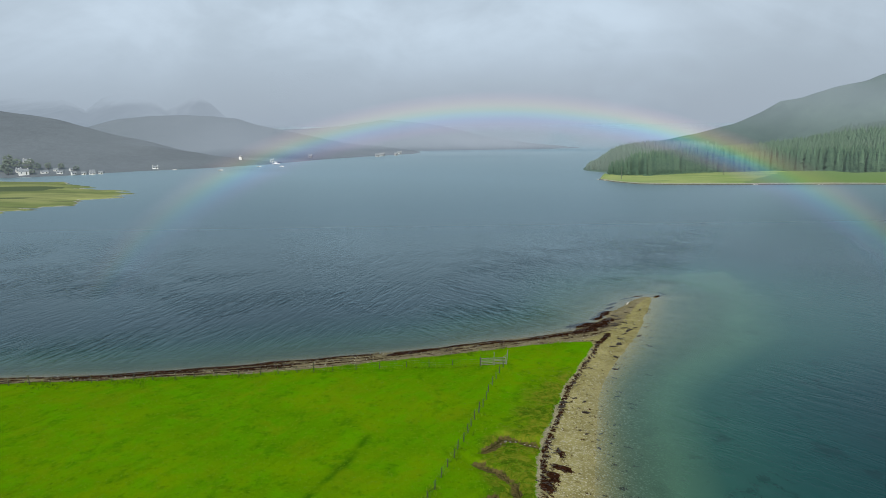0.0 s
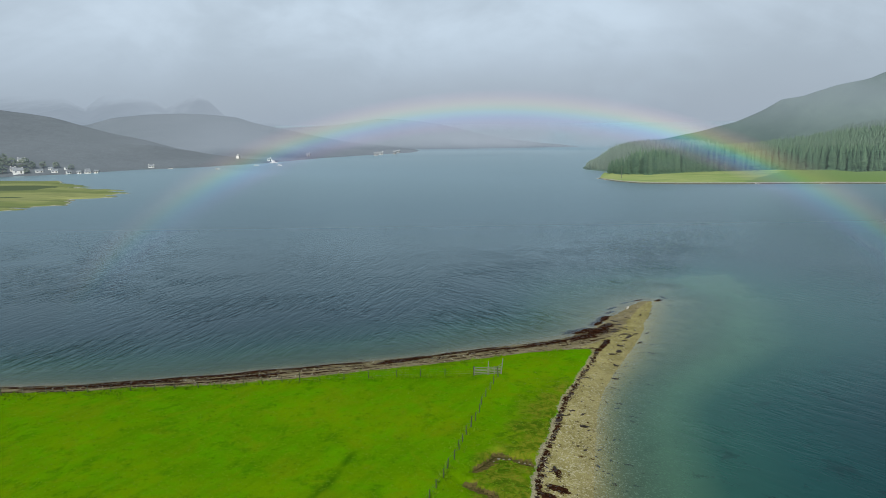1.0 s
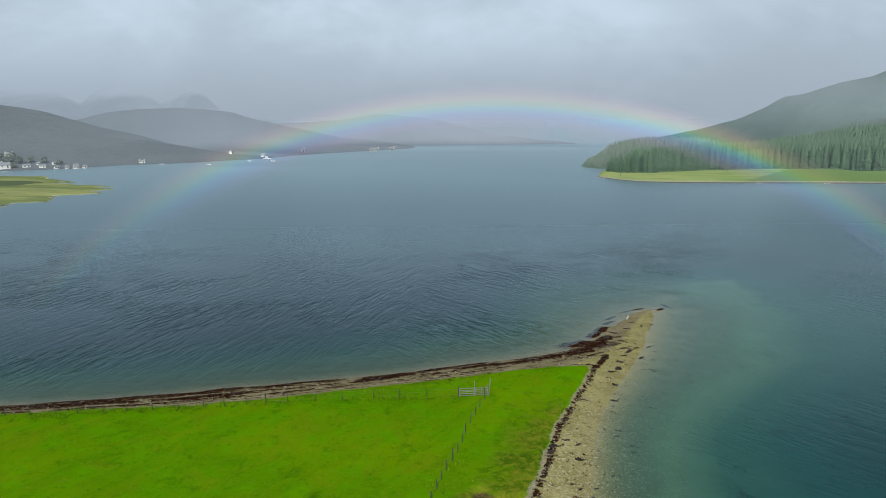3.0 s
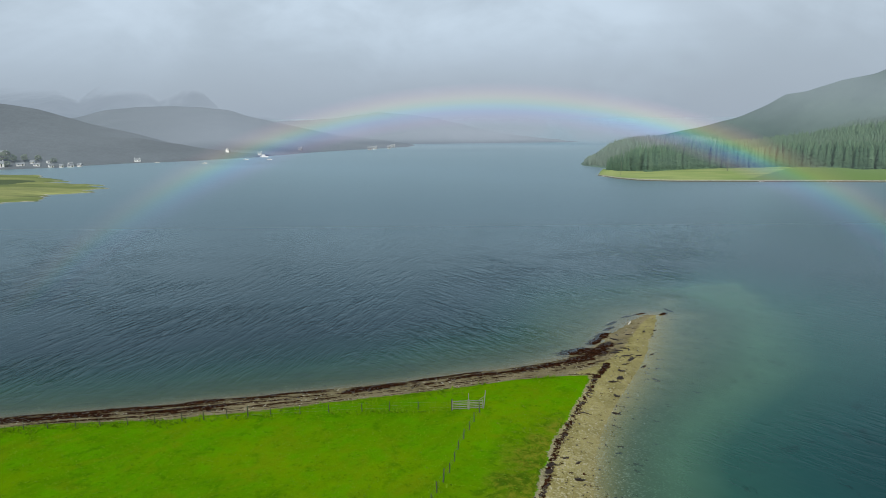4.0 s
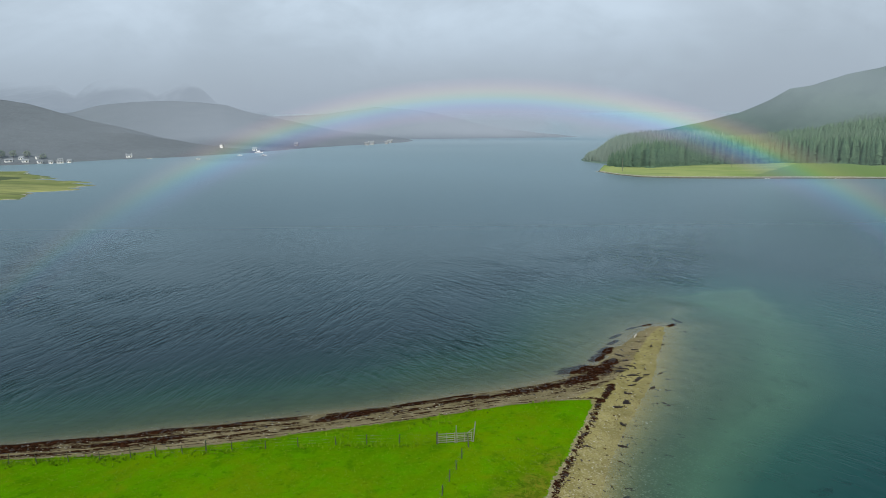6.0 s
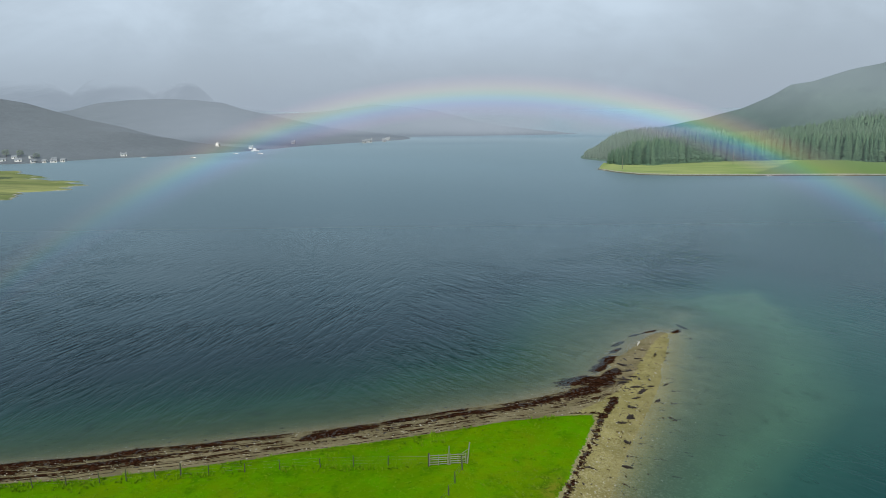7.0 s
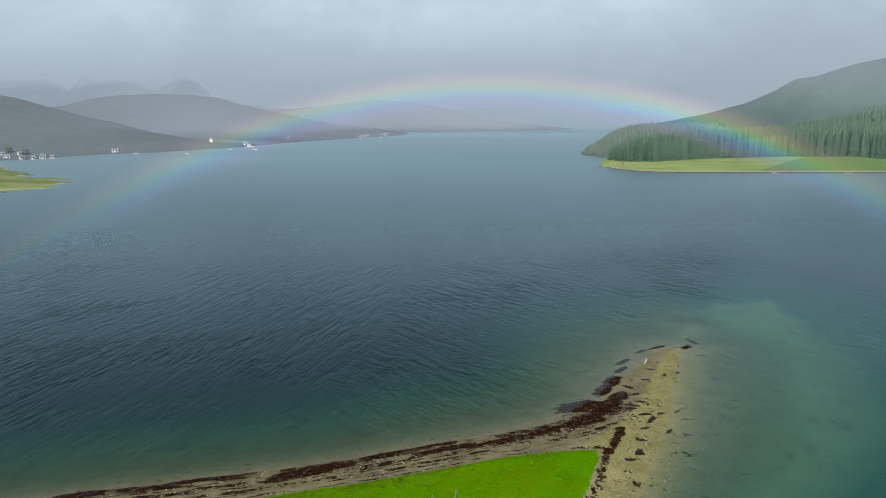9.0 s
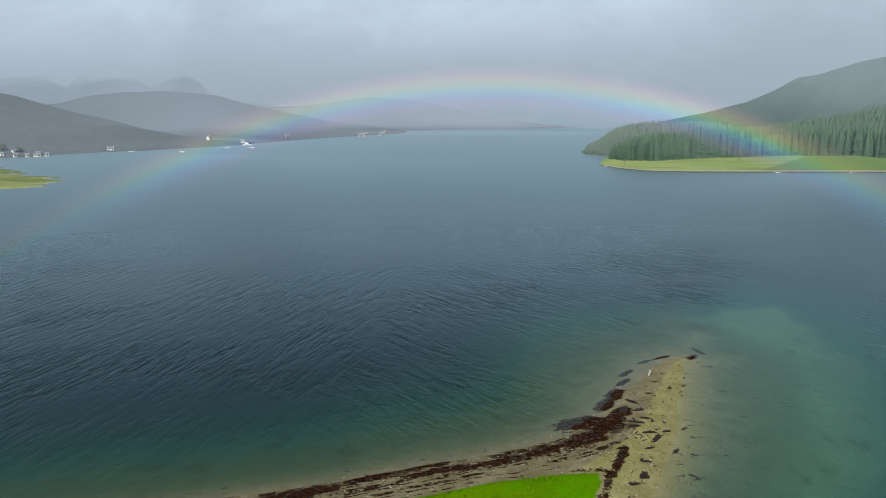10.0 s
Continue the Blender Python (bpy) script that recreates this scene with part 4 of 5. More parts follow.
fn = low_land(HEAD_PLAN, 8, 45)
for k in range(3200):
    x, y = rnd.uniform(110, 205), rnd.uniform(485, 625)
    d = signed(np.array([x]), np.array([y]), HEAD_PLAN)[0][0]
    if d > 3.5:
        z = fn(np.array([x]), np.array([y]))[0][0]
        headwoods.add(cheap[rnd.randrange(6)], (x, y, z - 0.3), (4.2 + 6.6 * float(step(d, 3, 24))) * rnd.uniform(0.85, 1.15), rnd.random() * 6.28, 1.3)
headwoods.link("headland_forest", M_NEEDLE_HAZE, "spruce trees on the low headland, paler in colour for haze")
young = Forest()
for k in range(13000):
    u, v = rnd.uniform(0.08, 0.8), rnd.uniform(0.17, 0.60)
    p = on_loft(HILL, u, v)
    reach = 0.37 + 0.17 * float(step(p[0] / p[1], 0.36, 0.62)) + 0.05 * value_noise(np.array([p[0]]), np.array([p[1]]), 0.02, 77)[0]
    if p[0] > 158 and p[0] / p[1] < 0.78 and v < reach:
        low = float(step(v, reach - 0.10, reach))
        young.add(cheap[rnd.randrange(6)], p - np.array((0, 0, 0.4)), rnd.uniform(9.0, 13.0) * (1 - 0.6 * low), rnd.random() * 6.28, 1.25)
young.link("young_forest", M_NEEDLE_YOUNG, "younger conifers higher on the hill, paler in colour for haze")

# ---- fences, gate ----


def ground_z(x, y):
    return float(terrain(np.array([x]), np.array([y]))[0][0])


def post_mesh(h, r, seed):
    rr = random.Random(seed)
    bm = bmesh.new()
    r0 = bmesh.ops.create_cone(bm, cap_ends=True, segments=7, radius1=r, radius2=r * 0.85, depth=h + 0.4, matrix=Matrix.Translation((0, 0, (h - 0.4) / 2)))
    for v in r0["verts"]:
        v.co += Vector((rr.uniform(-1, 1), rr.uniform(-1, 1), 0)) * r * 0.2
    me = bpy.data.meshes.new("post")
    bm.to_mesh(me)
    bm.free()
    me.materials.append(M_POST)
    return me


POSTS = [post_mesh(1.1, 0.055, k) for k in range(4)]
STRAINER = post_mesh(1.4, 0.08, 9)


def wire_fence(name, line, gap, label, wires=(0.3, 0.65, 1.0)):
    rr = random.Random(len(label))
    fence = tagged(new(name), label, "fence")
    spots = []
    for (ax, ay), (bx, by) in zip(line, line[1:]):
        n = max(1, round(math.hypot(bx - ax, by - ay) / gap))
        spots += [(ax + (bx - ax) * k / n, ay + (by - ay) * k / n) for k in range(n)]
    spots.append(line[-1])
    fence.location = (spots[0][0], spots[0][1], ground_z(*spots[0]))
    base = fence.location.copy()
    tops = []
    for k, (x, y) in enumerate(spots):
        x, y = x + rr.uniform(-0.12, 0.12), y + rr.uniform(-0.12, 0.12)
        z = ground_z(x, y)
        me = STRAINER if k in (0, len(spots) - 1) or k % 14 == 7 else POSTS[rr.randrange(4)]
        s = rr.uniform(0.9, 1.12)
        piece("post", me, fence, pose(x - base.x, y - base.y, z - base.z, rr.uniform(-5, 5), rr.uniform(-5, 5), rr.uniform(0, 360)) @ Matrix.Diagonal((1, 1, s, 1)))
        tops.append(Vector((x, y, z)) - base)
    for h in wires:
        bm = bmesh.new()
        for a, b in zip(tops, tops[1:]):
            rod(bm, a + Vector((0, 0.06, h)), b + Vector((0, 0.06, h)), 0.004, None, 4)
        part("wire", bm, M_WIRE, fence, "thin galvanised wire")
    return fence


wire_fence("wire_fence", [(11.5, 101.1), (9.2, 94.1), (7.3, 86.5), (5, 78.5), (3.1, 72.3), (1.8, 67.9), (0.4, 62.8), (-3.3, 52)], 2.35, "post and wire fence dividing the green field")
wire_fence("wire_fence", [(8, 102.3), (4, 102.8), (-2.8, 102.7), (-6.9, 102.4), (-13.9, 101.9), (-24.2, 100.6), (-33.5, 99.7), (-45, 98.8), (-62, 97.9), (-95.8, 94.5)], 2.9, "weathered post and wire fence along the top of the beach")


def hurdle_gate():
    gate = tagged(new("field_gate"), "grey timber sheep hurdles wired to three posts in the field", "gate")
    ax, ay, bx, by = 8.1, 102.15, 12.0, 102.45
    z = ground_z(10, 102.3)
    gate.location = (ax, ay, z)
    L = math.hypot(bx - ax, by - ay)
    turn = pose(0, 0, 0, 0, 0, math.degrees(math.atan2(by - ay, bx - ax)))
    gate.matrix_basis = Matrix.Translation((ax, ay, z)) @ turn
    for k, (x, h, lean, r) in enumerate(((0, 1.35, 0, 0.07), (L * 0.53, 2.05, 1, 0.06), (L, 2.35, 7, 0.08))):
        bm = bmesh.new()
        rod(bm, (x, 0, -0.4), (x + h * math.sin(radians(lean)), 0.02, h), r, r * 0.8, 8)
        part("post", bm, M_POST if k < 1 else M_WOOD, gate, "dark post" if k < 1 else "tall pale post")
    rr = random.Random(3)
    for x0, x1 in ((0.08, L * 0.53 - 0.08), (L * 0.53 + 0.08, L - 0.05)):
        for x in (x0 + 0.05, (x0 + x1) / 2, x1 - 0.05):
            bm = bmesh.new()
            box(bm, x, -0.015, 0.62, 0.075, 0.04, 1.24, 0.01)
            part("upright", bm, M_WOOD, gate)
        for k in range(5):
            bm = bmesh.new()
            zz = 0.2 + 0.235 * k + rr.uniform(-0.02, 0.02)
            box(bm, (x0 + x1) / 2, -0.06, zz, x1 - x0, 0.035, 0.095, 0.01, pose(0, 0, 0, 0, rr.uniform(-0.6, 0.6), 0))
            part("rail", bm, M_WOOD, gate)
    bm = bmesh.new()
    rod(bm, (L - 0.45, 0.05, 1.2), (L + 0.18, 0.08, 1.6), 0.04, 0.035, 6)
    part("brace", bm, M_WOOD, gate, "slanting pale pole")


hurdle_gate()

# ---- grass, wrack and stones on the spit ----


def scatter(n, x0, x1, y0, y1, seed):
    g = np.random.RandomState(seed)
    x, y = g.uniform(x0, x1, n), g.uniform(y0, y1, n)
    z, a = terrain(x, y)
    return g, x, y, z, a


def stuff(name, V, F, mat, label, category):
    me = bpy.data.meshes.new(name)
    me.from_pydata(np.concatenate(V).tolist(), [], np.concatenate(F).tolist())
    me.materials.append(mat)
    return tagged(new(name, me), label, category, kind="stuff")


def tufts(name, n, box4, keep, tall, spread, blades, mat, label, seed):
    g, x, y, z, a = scatter(n, *box4, seed)
    ok = keep(x, y, a, g)
    V, F, k = [], [], 0
    for px, py, pz in zip(x[ok], y[ok], z[ok]):
        s = g.uniform(0.6, 1.3)
        ang = g.uniform(0, 6.28, blades)
        lean = g.uniform(0.2, 1.0, blades) * spread * s
        h = tall * s * g.uniform(0.6, 1.1, blades)
        wd = 0.12 * spread * s + 0.02
        c, sn = np.cos(ang), np.sin(ang)
        tri = np.empty((blades, 3, 3))
        tri[:, 0] = np.c_[px - sn * wd, py + c * wd, np.full(blades, pz - 0.03)]
        tri[:, 1] = np.c_[px + sn * wd, py - c * wd, np.full(blades, pz - 0.03)]
        tri[:, 2] = np.c_[px + c * lean, py + sn * lean, pz + h]
        V.append(tri.reshape(-1, 3))
        F.append(np.arange(k, k + 3 * blades).reshape(-1, 3))
        k += 3 * blades
    return stuff(name, V, F, mat, label, "grass")


tufts("grass", 16000, (-58, 29, 58, 117), lambda x, y, a, g: (a["turf"] > 0.1) & (a["soil"] < 0.4), 0.08, 0.26, 5, M_BLADE, "short bright green pasture grass", 11)
tufts("rough_grass", 9000, (-58, 29, 58, 117), lambda x, y, a, g: (value_noise(x, y, 0.3, 53) > 0.08) & (a["turf"] > -0.25) & (a["soil"] < 0.55) & (g.uniform(0, 1, len(x)) < 0.75 * a["rough"]), 0.15, 0.5, 6, M_DRYBLADE, "rough olive grass along the bank", 12)


def fence_side(x, y, a, g):
    d1 = to_line(x, y, [(11.5, 101.1), (7.3, 86.5), (3.1, 72.3), (-3.3, 52)])[0]
    d2 = to_line(x, y, [(8.1, 102.3), (-6.9, 102.4), (-33.5, 99.7), (-62, 97.9)])[0]
    bank = (a["turf"] > 0.1) & (a["turf"] < 3.5) & (x < 24) & (a["side"] < 0.5) & (value_noise(x, y, 0.35, 51) > 0.15) & (g.uniform(0, 1, len(x)) < 0.5)
    return ((np.minimum(d1, d2) < 0.6 * g.uniform(0.2, 1.7, len(x))) & (value_noise(x, y, 0.25, 50) > -0.15)) | bank


tufts("tall_grass", 26000, (-58, 24, 58, 115), fence_side, 0.3, 0.38, 6, M_BLADE, "taller grass left under the fences", 13)


def blob(seed, flat):
    """A small lumpy stone or clump, 20 faces."""
    bm = bmesh.new()
    bmesh.ops.create_icosphere(bm, subdivisions=1, radius=1)
    rr = random.Random(seed)
    for v in bm.verts:
        v.co = v.co * rr.uniform(0.7, 1.2)
        v.co.z *= flat
    bm.verts.ensure_lookup_table()
    V, F = np.array([v.co[:] for v in bm.verts]), np.array([[v.index for v in f.verts] for f in bm.faces])
    bm.free()
    return V, F


BLOBS = [blob(k, 0.55) for k in range(6)]


def stones(name, n, box4, keep, r0, r1, mat, label, seed, flat=1.0, stretch=1.0, category="stones"):
    g, x, y, z, a = scatter(n, *box4, seed)
    ok = keep(x, y, a, g)
    V, F, k = [], [], 0
    for px, py, pz in zip(x[ok], y[ok], z[ok]):
        B, T = BLOBS[g.randint(6)]
        r = r0 + (r1 - r0) * g.uniform(0, 1) ** 3
        t = g.uniform(0, 6.28)
        q = B * np.array((r * stretch * g.uniform(0.8, 1.5), r, r * flat))
        V.append(np.c_[q[:, 0] * math.cos(t) - q[:, 1] * math.sin(t) + px, q[:, 0] * math.sin(t) + q[:, 1] * math.cos(t) + py, q[:, 2] + pz + 0.1 * r])
        F.append(T + k)
        k += len(B)
    return stuff(name, V, F, mat, label, category)


def on_beach(x, y, a, g):
    return (a["turf"] < -0.2) & (a["shore"] > -7 * g.uniform(0, 1, len(x)) ** 2)


def strand(x, y, a, g):
    wob = 1.3 * value_noise(x, y, 0.22, 60)
    right = a["side"] > 0.5
    near = np.exp(-((a["turf"] + 0.65 + 0.25 * wob) / 0.55) ** 2) * right * (0.24 + 0.3 * step(y, 86, 72))
    far = (np.exp(-((a["shore"] - 1.0 + 0.6 * wob) / 0.5) ** 2) + 0.7 * np.exp(-((a["shore"] - 3.0 + 0.6 * wob) / 0.4) ** 2)) * (~right) * 0.34 * step(y, 131, 124)
    heap = 0.35 * (a["weed"] > 0.45)
    loose = 0.05 * (value_noise(x, y, 0.3, 61) > 0.1)
    drift = 0.6 * np.exp(-((x - 35.2 - 0.25 * (y - 126)) / 2.2) ** 2 - ((y - 126.5) / 8) ** 2) * (value_noise(x, y, 0.5, 62) > 0.08)
    return (a["turf"] < -0.1) & (a["shore"] > -3.5) & (g.uniform(0, 1, len(x)) < near + far + heap + loose + drift)


stones("shingle", 30000, (-60, 50, 58, 153), lambda x, y, a, g: on_beach(x, y, a, g) & (a["weed"] < 0.3) & (g.uniform(0, 1, len(x)) < 0.55), 0.03, 0.11, M_STONE, "grey and brown beach shingle", 21)
stones("pale_pebbles", 13000, (-60, 50, 58, 153), lambda x, y, a, g: on_beach(x, y, a, g) & (a["weed"] < 0.2) & (((a["side"] > 0.5) & (g.uniform(70, 118, len(x)) > y)) | (g.uniform(0, 1, len(x)) < 0.08)), 0.03, 0.085, M_PALESTONE, "pale pebbles among the shingle", 22)
stones("seaweed", 110000, (-60, 50, 58, 153), strand, 0.035, 0.17, M_WEED, "dark brown wrack cast up on the shingle", 23, 0.4, 2.0, "seaweed")


def wrack_clump(x, y, r, seed, label):
    """A heap of flat fronds."""
    rr = random.Random(seed)
    bm = bmesh.new()
    for k in range(26):
        ang, d = rr.uniform(0, 6.28), rr.uniform(0, 0.8) * r
        L, wd = rr.uniform(0.35, 0.8) * r, rr.uniform(0.08, 0.2) * r
        t = rr.uniform(0, 6.28)
        px, py, z0 = d * math.cos(ang) * 1.3, d * math.sin(ang) * 0.8, rr.uniform(0.02, 0.16) * (1 - d / r * 0.6)
        c, s = math.cos(t), math.sin(t)
        vs = [bm.verts.new((px + c * u * L - s * v * wd, py + s * u * L + c * v * wd, max(0.015, z0 * (1 - abs(u)) + 0.05 * (v == 0)))) for u, v in ((-1, 0), (-0.3, 1), (0.4, 0.9), (1, 0), (0.4, -0.9), (-0.3, -1))]
        bm.faces.new(vs)
        lo = [bm.verts.new(v.co - Vector((0, 0, 0.04))) for v in vs]
        for a in range(6):
            bm.faces.new((vs[a], lo[a], lo[(a + 1) % 6], vs[(a + 1) % 6]))
    me = bpy.data.meshes.new("seaweed_clump")
    bm.to_mesh(me)
    bm.free()
    me.materials.append(M_WEED)
    ob = new("seaweed_clump", me)
    ob.matrix_basis = pose(x, y, ground_z(x, y) + 0.01, 0, 0, rr.gauss(20, 35)) @ Matrix.Diagonal((rr.uniform(0.9, 1.5), rr.uniform(0.45, 0.9), 1, 1))
    return tagged(ob, label, "seaweed", "clumps of seaweed on the spit")


for k, (x, y, r) in enumerate([(36.3, 131.3, 0.9), (36.6, 128.9, 0.8), (34.4, 126.7, 1.0), (36.4, 124, 1.1), (37.4, 121, 0.7), (32.3, 115.5, 1.0), (30.7, 113.7, 0.8), (40.2, 126.4, 0.5), (35.8, 125.2, 0.9), (36.3, 133.9, 0.9),
                               (39.2, 136.3, 0.5), (42.4, 138.1, 0.5), (41.1, 140.1, 0.45), (44.5, 138.9, 0.4), (34.6, 131.3, 0.9), (20.5, 86.8, 0.75), (20, 90.9, 0.5), (17.7, 87.6, 0.9), (21.2, 90.2, 0.45), (18.1, 89, 0.8),
                               (35.2, 127.8, 0.8), (37.9, 125.6, 0.5), (33.3, 118.5, 0.6), (18.8, 81.3, 0.4), (19.5, 80.5, 0.35), (21.1, 96.3, 0.5), (24.7, 102.8, 0.4), (30.2, 109.5, 0.6), (28.8, 104.1, 0.6), (34.7, 121.5, 0.5)]):
    wrack_clump(x, y, r * 0.72, 70 + k, "dark heap of seaweed lying on the pale shingle")


def boulder(x, y, r, seed):
    rr = random.Random(seed)
    bm = bmesh.new()
    bmesh.ops.create_icosphere(bm, subdivisions=2, radius=r)
    for v in bm.verts:
        v.co *= 1 + 0.25 * noise.noise(v.co * (1.6 / r) + Vector((seed * 3.1, 0, 0)))
        v.co.z *= 0.6
    me = bpy.data.meshes.new("boulder")
    bm.to_mesh(me)
    bm.free()
    me.materials.append(M_DARKSTONE)
    ob = new("boulder", me)
    ob.matrix_basis = pose(x, y, ground_z(x, y) + 0.1 * r, 0, 0, rr.uniform(0, 360))
    return tagged(ob, "grey boulder by the eroded turf bank", "boulder", "boulders by the bank")


for k, (x, y, r) in enumerate([(9.4, 78, 0.24), (9.9, 77.7, 0.18), (10.6, 78.2, 0.22), (12.2, 77.4, 0.2), (12.7, 77.2, 0.16), (8.8, 77.5, 0.15), (11.6, 77.7, 0.15)]):
    boulder(x, y, 0.75 * r, k)


def driftwood():
    bm = bmesh.new()
    pts = [(-0.9, 0, 0.1), (-0.3, 0.06, 0.14), (0.4, -0.02, 0.12), (0.95, 0.1, 0.16)]
    for a, b, r in zip(pts, pts[1:], (0.11, 0.10, 0.08)):
        rod(bm, a, b, r, r * 0.9, 8)
    rod(bm, (0.2, 0, 0.14), (0.45, 0.35, 0.32), 0.05, 0.02, 6)
    me = bpy.data.meshes.new("driftwood_log")
    bm.to_mesh(me)
    bm.free()
    me.materials.append(M_PALEWOOD)
    ob = new("driftwood_log", me)
    ob.matrix_basis = pose(41.4, 143.3, ground_z(41.4, 143.3), 0, 0, 62)
    tagged(ob, "bleached driftwood log stranded at the spit's end", "driftwood")


driftwood()

# ---- village, boats and trees on the far shore ----
from mathutils.bvhtree import BVHTree



def tree_of(ob):
    me = ob.data
    return BVHTree.FromPolygons([v.co[:] for v in me.vertices], [tuple(p.vertices) for p in me.polygons])


LANDS = [tree_of(o) for o in (moor, moor2, moor3, meadow, hill)]


def land_z(x, y):
    best = -1.0
    for t in LANDS:
        hit = t.ray_cast(Vector((x, y, 300)), Vector((0, 0, -1)))
        if hit[0] is not None:
            best = max(best, hit[0].z)
    return best


def cottage(x, y, w, d, h, turn=0.0, label="white cottage with a grey slate roof on the loch shore", doors=True, wall=None, stacks=True):
    """A gabled house, long side to the loch."""
    house = tagged(new("cottage"), label, "house", "cottages of the shore village")
    z = max(land_z(x, y), 0.35)
    face = math.degrees(math.atan2(-x, y))
    house.matrix_basis = pose(x, y, z, 0, 0, face + turn)
    rise = d * 0.42
    bm = bmesh.new()
    pts = [(-w / 2, -d / 2), (w / 2, -d / 2), (w / 2, d / 2), (-w / 2, d / 2)]
    lo = [bm.verts.new((a, b, -1.6)) for a, b in pts]
    hi = [bm.verts.new((a, b, h)) for a, b in pts]
    ga, gb = bm.verts.new((-w / 2, 0, h + rise)), bm.verts.new((w / 2, 0, h + rise))
    for k in range(4):
        bm.faces.new((lo[k], lo[(k + 1) % 4], hi[(k + 1) % 4], hi[k]))
    bm.faces.new((hi[3], hi[0], ga)), bm.faces.new((hi[1], hi[2], gb))
    part("wall", bm, wall or M_WHITE, house, "whitewashed wall")
    bm = bmesh.new()
    for s in (-1, 1):
        e, t = 0.25, 0.14
        run = math.hypot(d / 2 + e, rise * (d / 2 + e) / (d / 2))
        ang = math.degrees(math.atan2(rise, d / 2)) * s
        m = Matrix.Translation((0, s * (d / 2 + e) / 2, h + rise - rise * (d / 2 + e) / d + 0.09)) @ pose(0, 0, 0, -ang, 0, 0)
        box(bm, 0, 0, 0, w + 0.5, run, t, 0.0, m)
    roof = part("roof", bm, M_SLATE, house, "grey slate roof")
    for s in ((-1, 1) if stacks else (1,) if stacks is False else ()):
        bm = bmesh.new()
        box(bm, s * (w / 2 - 0.4), 0, h + rise + 0.1, 0.5, 0.5, 0.8, 0.03)
        part("chimney", bm, M_WHITE, roof, "white chimney")
    n = max(2, int(w / 2.4))
    for k in range(n):
        wx = -w / 2 + w * (k + 0.5) / n
        for lev in range(2 if h > 4 else 1):
            bm = bmesh.new()
            tall = min(1.1, h * 0.45)
            zc = min(1.5, h * 0.62) + 2.5 * lev
            if doors and lev == 0 and k == n // 2:
                box(bm, wx, -d / 2 - 0.02, min(1.0, h * 0.45), 0.8, 0.08, min(2.0, h * 0.9), 0.01)
                part("door", bm, M_POST, house, "dark door")
                continue
            box(bm, wx, -d / 2 - 0.02, zc, 0.95, 0.07, tall, 0.01)
            win = part("window", bm, M_GLASS, house, "dark glass window")
            bm = bmesh.new()
            box(bm, wx, -d / 2 - 0.05, zc - tall / 2 - 0.06, 1.15, 0.16, 0.1)
            part("sill", bm, M_WHITE, win)
    return house


BIG = "white house with a slate roof among shore trees"
cottage(-294.6, 536.0, 6.6, 4.0, 2.3, 8, BIG)
cottage(-300.2, 540.0, 3.6, 3.0, 1.8, 12)
cottage(-306.6, 564.2, 5.4, 3.0, 1.9, -10, "white cottage on the slope above the shore")
for x, y, w, turn in ((-283.2, 543.0, 5.0, 10), (-278.6, 551.0, 3.0, -16), (-273.4, 546.0, 4.2, -6), (-269.3, 555.3, 2.8, 24), (-263.9, 547.0, 3.2, 18), (-257.1, 549.0, 2.8, -14), (-255.7, 559.3, 3.0, 12), (-251.5, 550.0, 4.0, 6), (-247.1, 555.1, 3.2, -20)):
    cottage(x, y, w, 2.0, 1.15, turn * 1.6, stacks=None)
cottage(-221.5, 596, 4.4, 2.2, 1.2, 4, "lone white cottage at the foot of the moor")
cottage(-171.5, 672, 2.8, 2.6, 2.2, 70, "small white gabled cottage on the point")
cottage(-143, 671, 3.4, 2.6, 1.8, 10, "small white cottage on the point", stacks=False)
cottage(-119.8, 746.1, 3.4, 2.8, 1.8, -12, "white cottage on the hillside, greyed in colour for mist", wall=M_HAZED_WALL, stacks=False)
for x, y, w in ((-53.9, 774, 4.4), (-49.5, 788, 4.4), (-35.2, 798, 3.4), (-32.4, 826, 4.0)):
    cottage(x, y, w, 2.8, 1.8, rnd.uniform(-20, 20), "white house greyed in colour for the mist", wall=M_HAZED_WALL, stacks=False)


def hull_mesh(L, B, H):
    bm = bmesh.new()
    rows = []
    for k in range(9):
        t = k / 8
        half = B / 2 * (1 - (max(0, t - 0.35) / 0.65) ** 2.2) * (0.82 + 0.18 * min(1, t * 4))
        sheer = H * (1 + 0.45 * t * t)
        x = -L / 2 + L * t
        rows.append([bm.verts.new((x, s * half * f, zz)) for s, f, zz in ((-1, 1, sheer), (-1, 0.75, 0.1), (0, 0, -0.35), (1, 0.75, 0.1), (1, 1, sheer))])
    for a, b in zip(rows, rows[1:]):
        for i in range(4):
            bm.faces.new((a[i], b[i], b[i + 1], a[i + 1]))
        bm.faces.new((a[0], a[4], b[4], b[0]))
    bm.faces.new(rows[0])
    bmesh.ops.remove_doubles(bm, verts=bm.verts, dist=0.01)
    bmesh.ops.recalc_face_normals(bm, faces=bm.faces)
    return bm


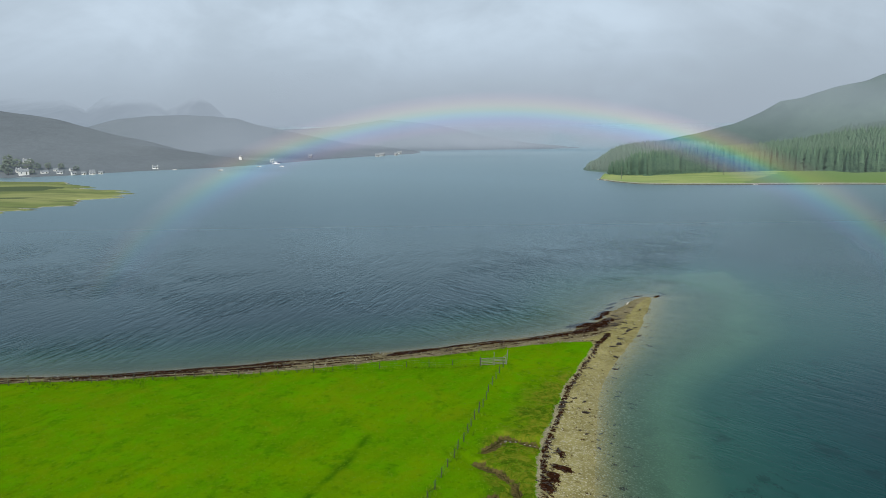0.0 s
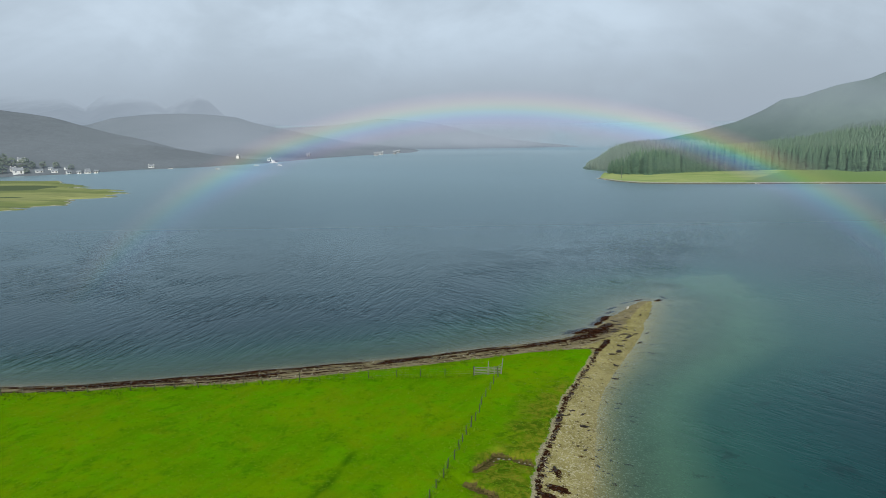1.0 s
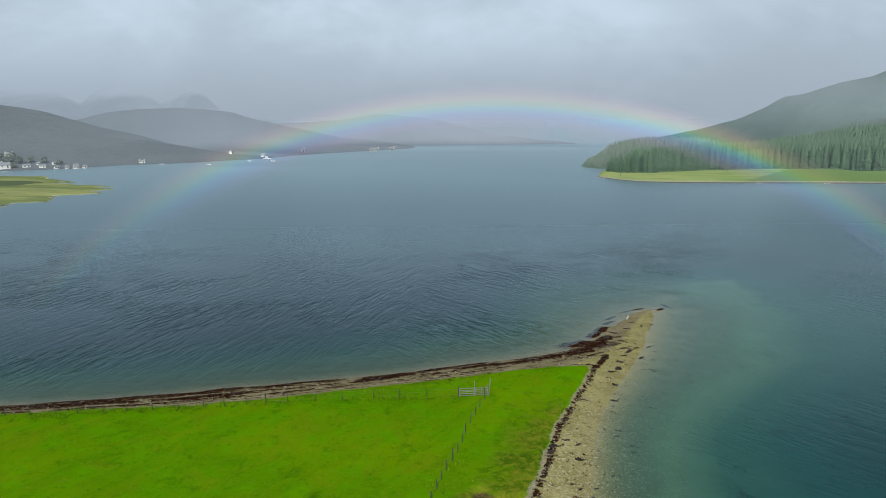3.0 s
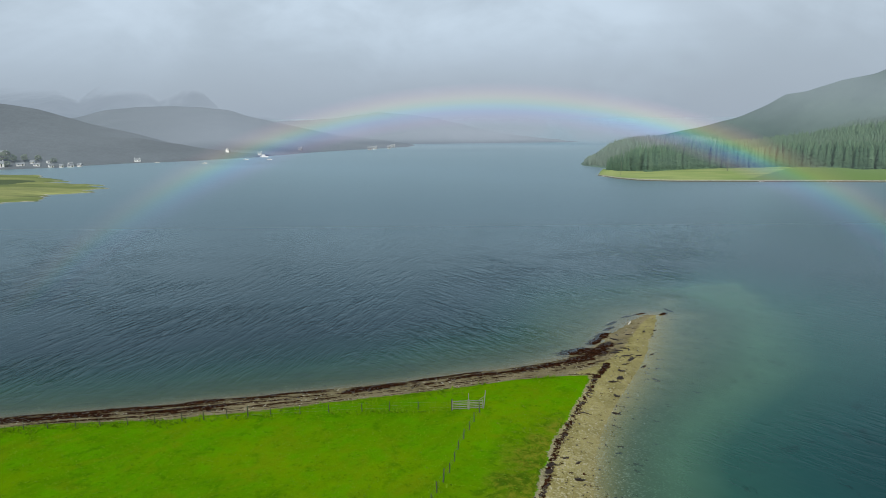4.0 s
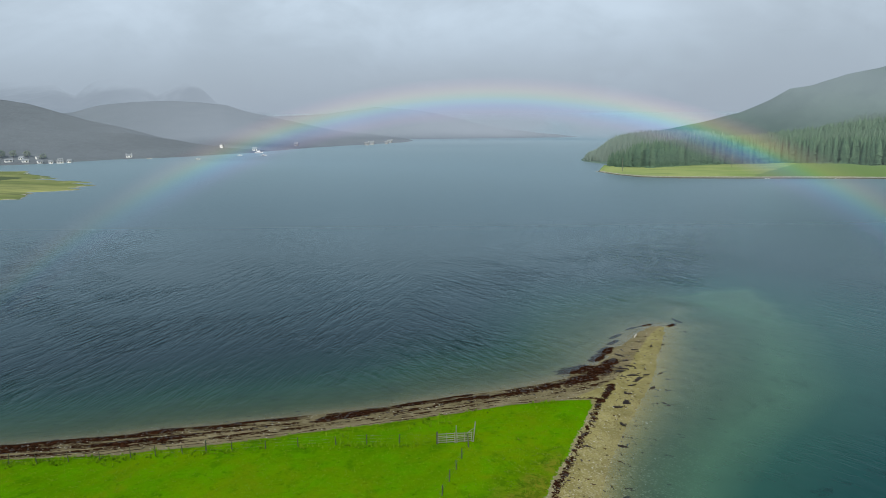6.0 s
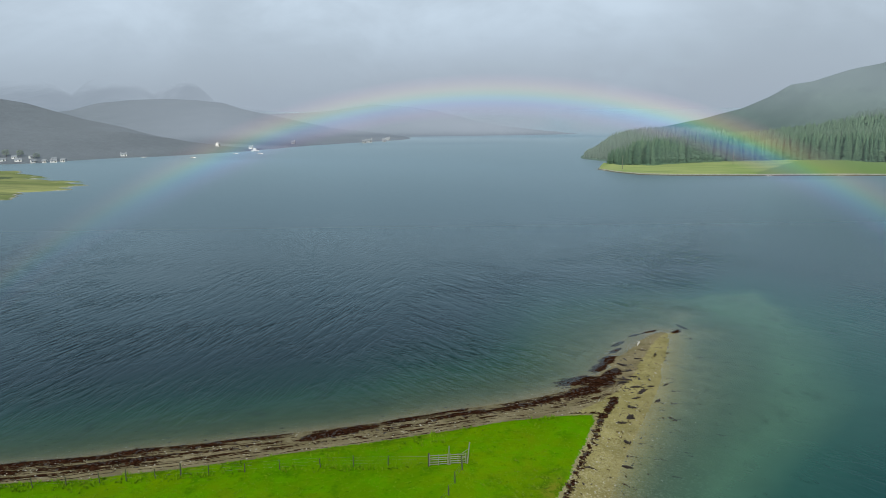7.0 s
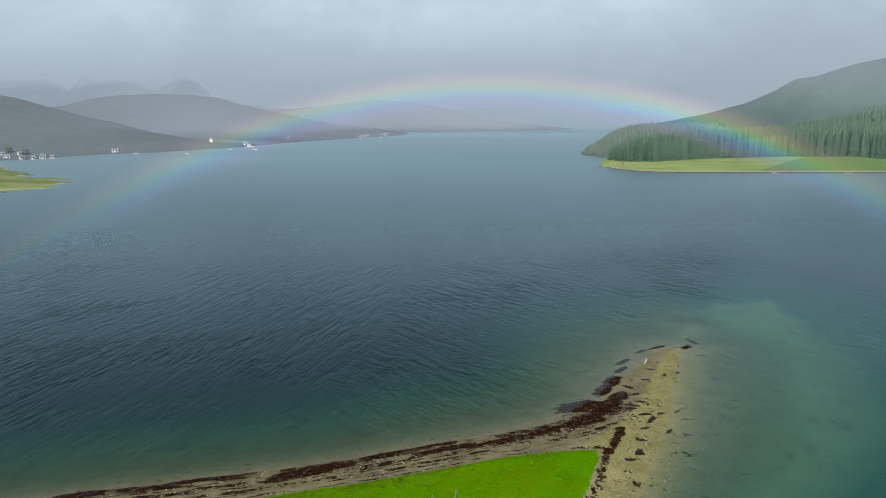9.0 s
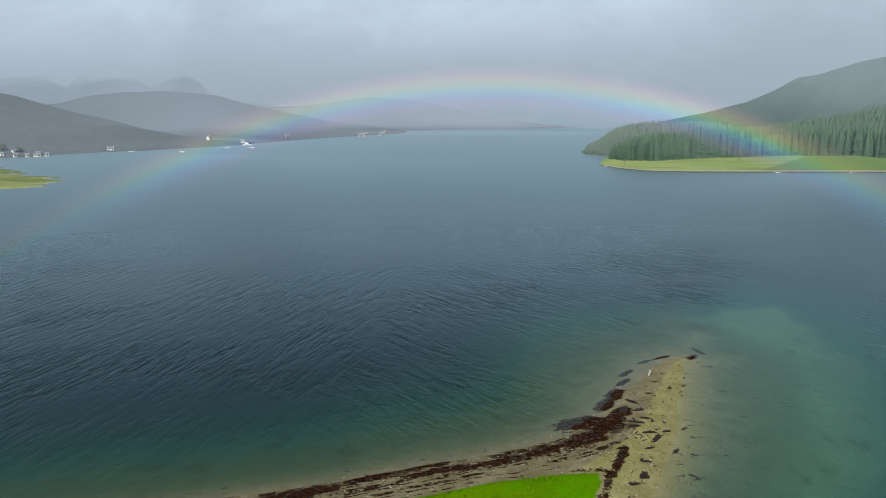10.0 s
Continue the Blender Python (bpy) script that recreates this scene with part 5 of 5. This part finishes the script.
def boat(x, y, L, turn, cabin, label):
    ob = tagged(new("boat"), label, "boat", "boats moored in the loch")
    ob.matrix_basis = pose(x, y, 0.02, 0, 0, turn)
    part("hull", hull_mesh(L, L * 0.34, L * 0.12), M_WHITE, ob, "white hull")
    bm = bmesh.new()
    hh = L * (0.26 if cabin else 0.12)
    box(bm, -L * 0.05, 0, L * 0.1 + hh / 2, L * (0.42 if cabin else 0.25), L * 0.22, hh, 0.05)
    part("cabin", bm, M_WHITE, ob, "white wheelhouse")
    bm = bmesh.new()
    box(bm, -L * 0.05, 0, L * 0.1 + hh * 0.72, L * (0.43 if cabin else 0.26), L * 0.23, hh * 0.25, 0.0)
    part("window", bm, M_GLASS, ob, "dark window band")
    if cabin:
        bm = bmesh.new()
        rod(bm, (-L * 0.1, 0, L * 0.1 + hh), (-L * 0.1, 0, L * 0.1 + hh + L * 0.3), 0.06, 0.03)
        part("mast", bm, M_WOOD, ob, "thin mast")


boat(-136.2, 657, 6.8, 8, True, "white fishing boat with a wheelhouse at its mooring")
for x, y, L, t in ((-205, 592.3, 3.6, 20), (-164.6, 581.2, 3.8, -12), (-144.2, 624.9, 3.8, 5), (-124.2, 622, 4.0, -8), (-300.7, 541.3, 3.0, 30)):
    boat(x, y, L, t, False, "small white boat moored near the shore")


def leafy_tree(x, y, h, seed):
    rr = random.Random(seed)
    ob = tagged(new("broadleaf_tree"), "rounded green broadleaf tree beside the village houses", "tree", "broadleaf trees by the village")
    ob.matrix_basis = pose(x, y, land_z(x, y), 0, 0, rr.uniform(0, 360))
    bm = bmesh.new()
    rod(bm, (0, 0, -0.6), (0, 0, h * 0.4), h * 0.035, h * 0.022, 7)
    part("trunk", bm, M_BARK, ob, "grey-brown trunk")
    for k in range(4):
        a = k * 1.57 + rr.uniform(-0.4, 0.4)
        bm = bmesh.new()
        rod(bm, (0, 0, h * 0.3), (math.cos(a) * h * 0.25, math.sin(a) * h * 0.25, h * 0.62), h * 0.018, h * 0.006, 5)
        part("limb", bm, M_BARK, ob)
    V, F, n = [], [], 0
    for k in range(70):
        a, b = rr.uniform(0, 6.28), rr.uniform(-0.7, 1.0)
        q = rr.uniform(0.55, 1.0) ** 0.5
        c = Vector((math.cos(a) * math.sqrt(max(0, 1 - b * b)) * h * 0.46 * q, math.sin(a) * math.sqrt(max(0, 1 - b * b)) * h * 0.46 * q, h * 0.52 + b * h * 0.44 * q))
        B, T = BLOBS[rr.randrange(6)]
        V.append(B * h * rr.uniform(0.06, 0.12) * np.array((1, 1, 1.3)) + np.array(c))
        F.append(T + n)
        n += len(B)
    crown = new("crown", link_mesh("crown", np.concatenate(V), np.concatenate(F), M_LEAF))
    crown.parent = ob


for k, (x, y, h) in enumerate([(-303.2, 531.9, 6.0), (-308.1, 536.9, 7.0), (-311.1, 545.8, 7.5), (-305.3, 547.6, 8.0), (-298.0, 548.0, 7.0), (-291.2, 548.6, 6.0), (-289.2, 537.5, 4.5), (-317.3, 557.6, 7.5), (-300.3, 557.1, 6.0), (-314.7, 534.2, 6.5), (-322.7, 544.7, 7.5), (-285.2, 553.3, 5.5), (-277.4, 556.5, 5.0), (-266.1, 556.4, 4.5)]):
    leafy_tree(x, y, h, 90 + k)


def utility_pole(x, y, h):
    ob = tagged(new("utility_pole"), "thin wooden utility pole on the shore meadow", "pole", "poles on the meadow")
    ob.matrix_basis = pose(x, y, land_z(x, y), 0, 0, 20)
    bm = bmesh.new()
    rod(bm, (0, 0, -0.5), (0, 0, h), 0.16, 0.11, 8)
    part("pole", bm, M_WOOD, ob)
    bm = bmesh.new()
    box(bm, 0, 0, h - 0.5, 1.5, 0.12, 0.14, 0.01)
    part("crossarm", bm, M_WOOD, ob)


utility_pole(117.6, 439.9, 7.5)
utility_pole(184.9, 451.8, 7.5)

for k, (x, y, r) in enumerate([(182.9, 403.5, 0.55), (184.6, 403.7, 0.4), (217.6, 399.9, 0.5), (219.5, 399.7, 0.35), (139.6, 407, 0.6), (106.4, 453.1, 0.8), (108.5, 443.8, 0.6)]):
    ob = boulder(x, y, r, 30 + k)
    ob.location.z = land_z(x, y) + 0.1 * r
    ob.data.materials[0] = M_WHITE if k < 4 else M_PALESTONE
    tagged(ob, "pale boulder on the far meadow shore", "boulder", "boulders on the far shore")
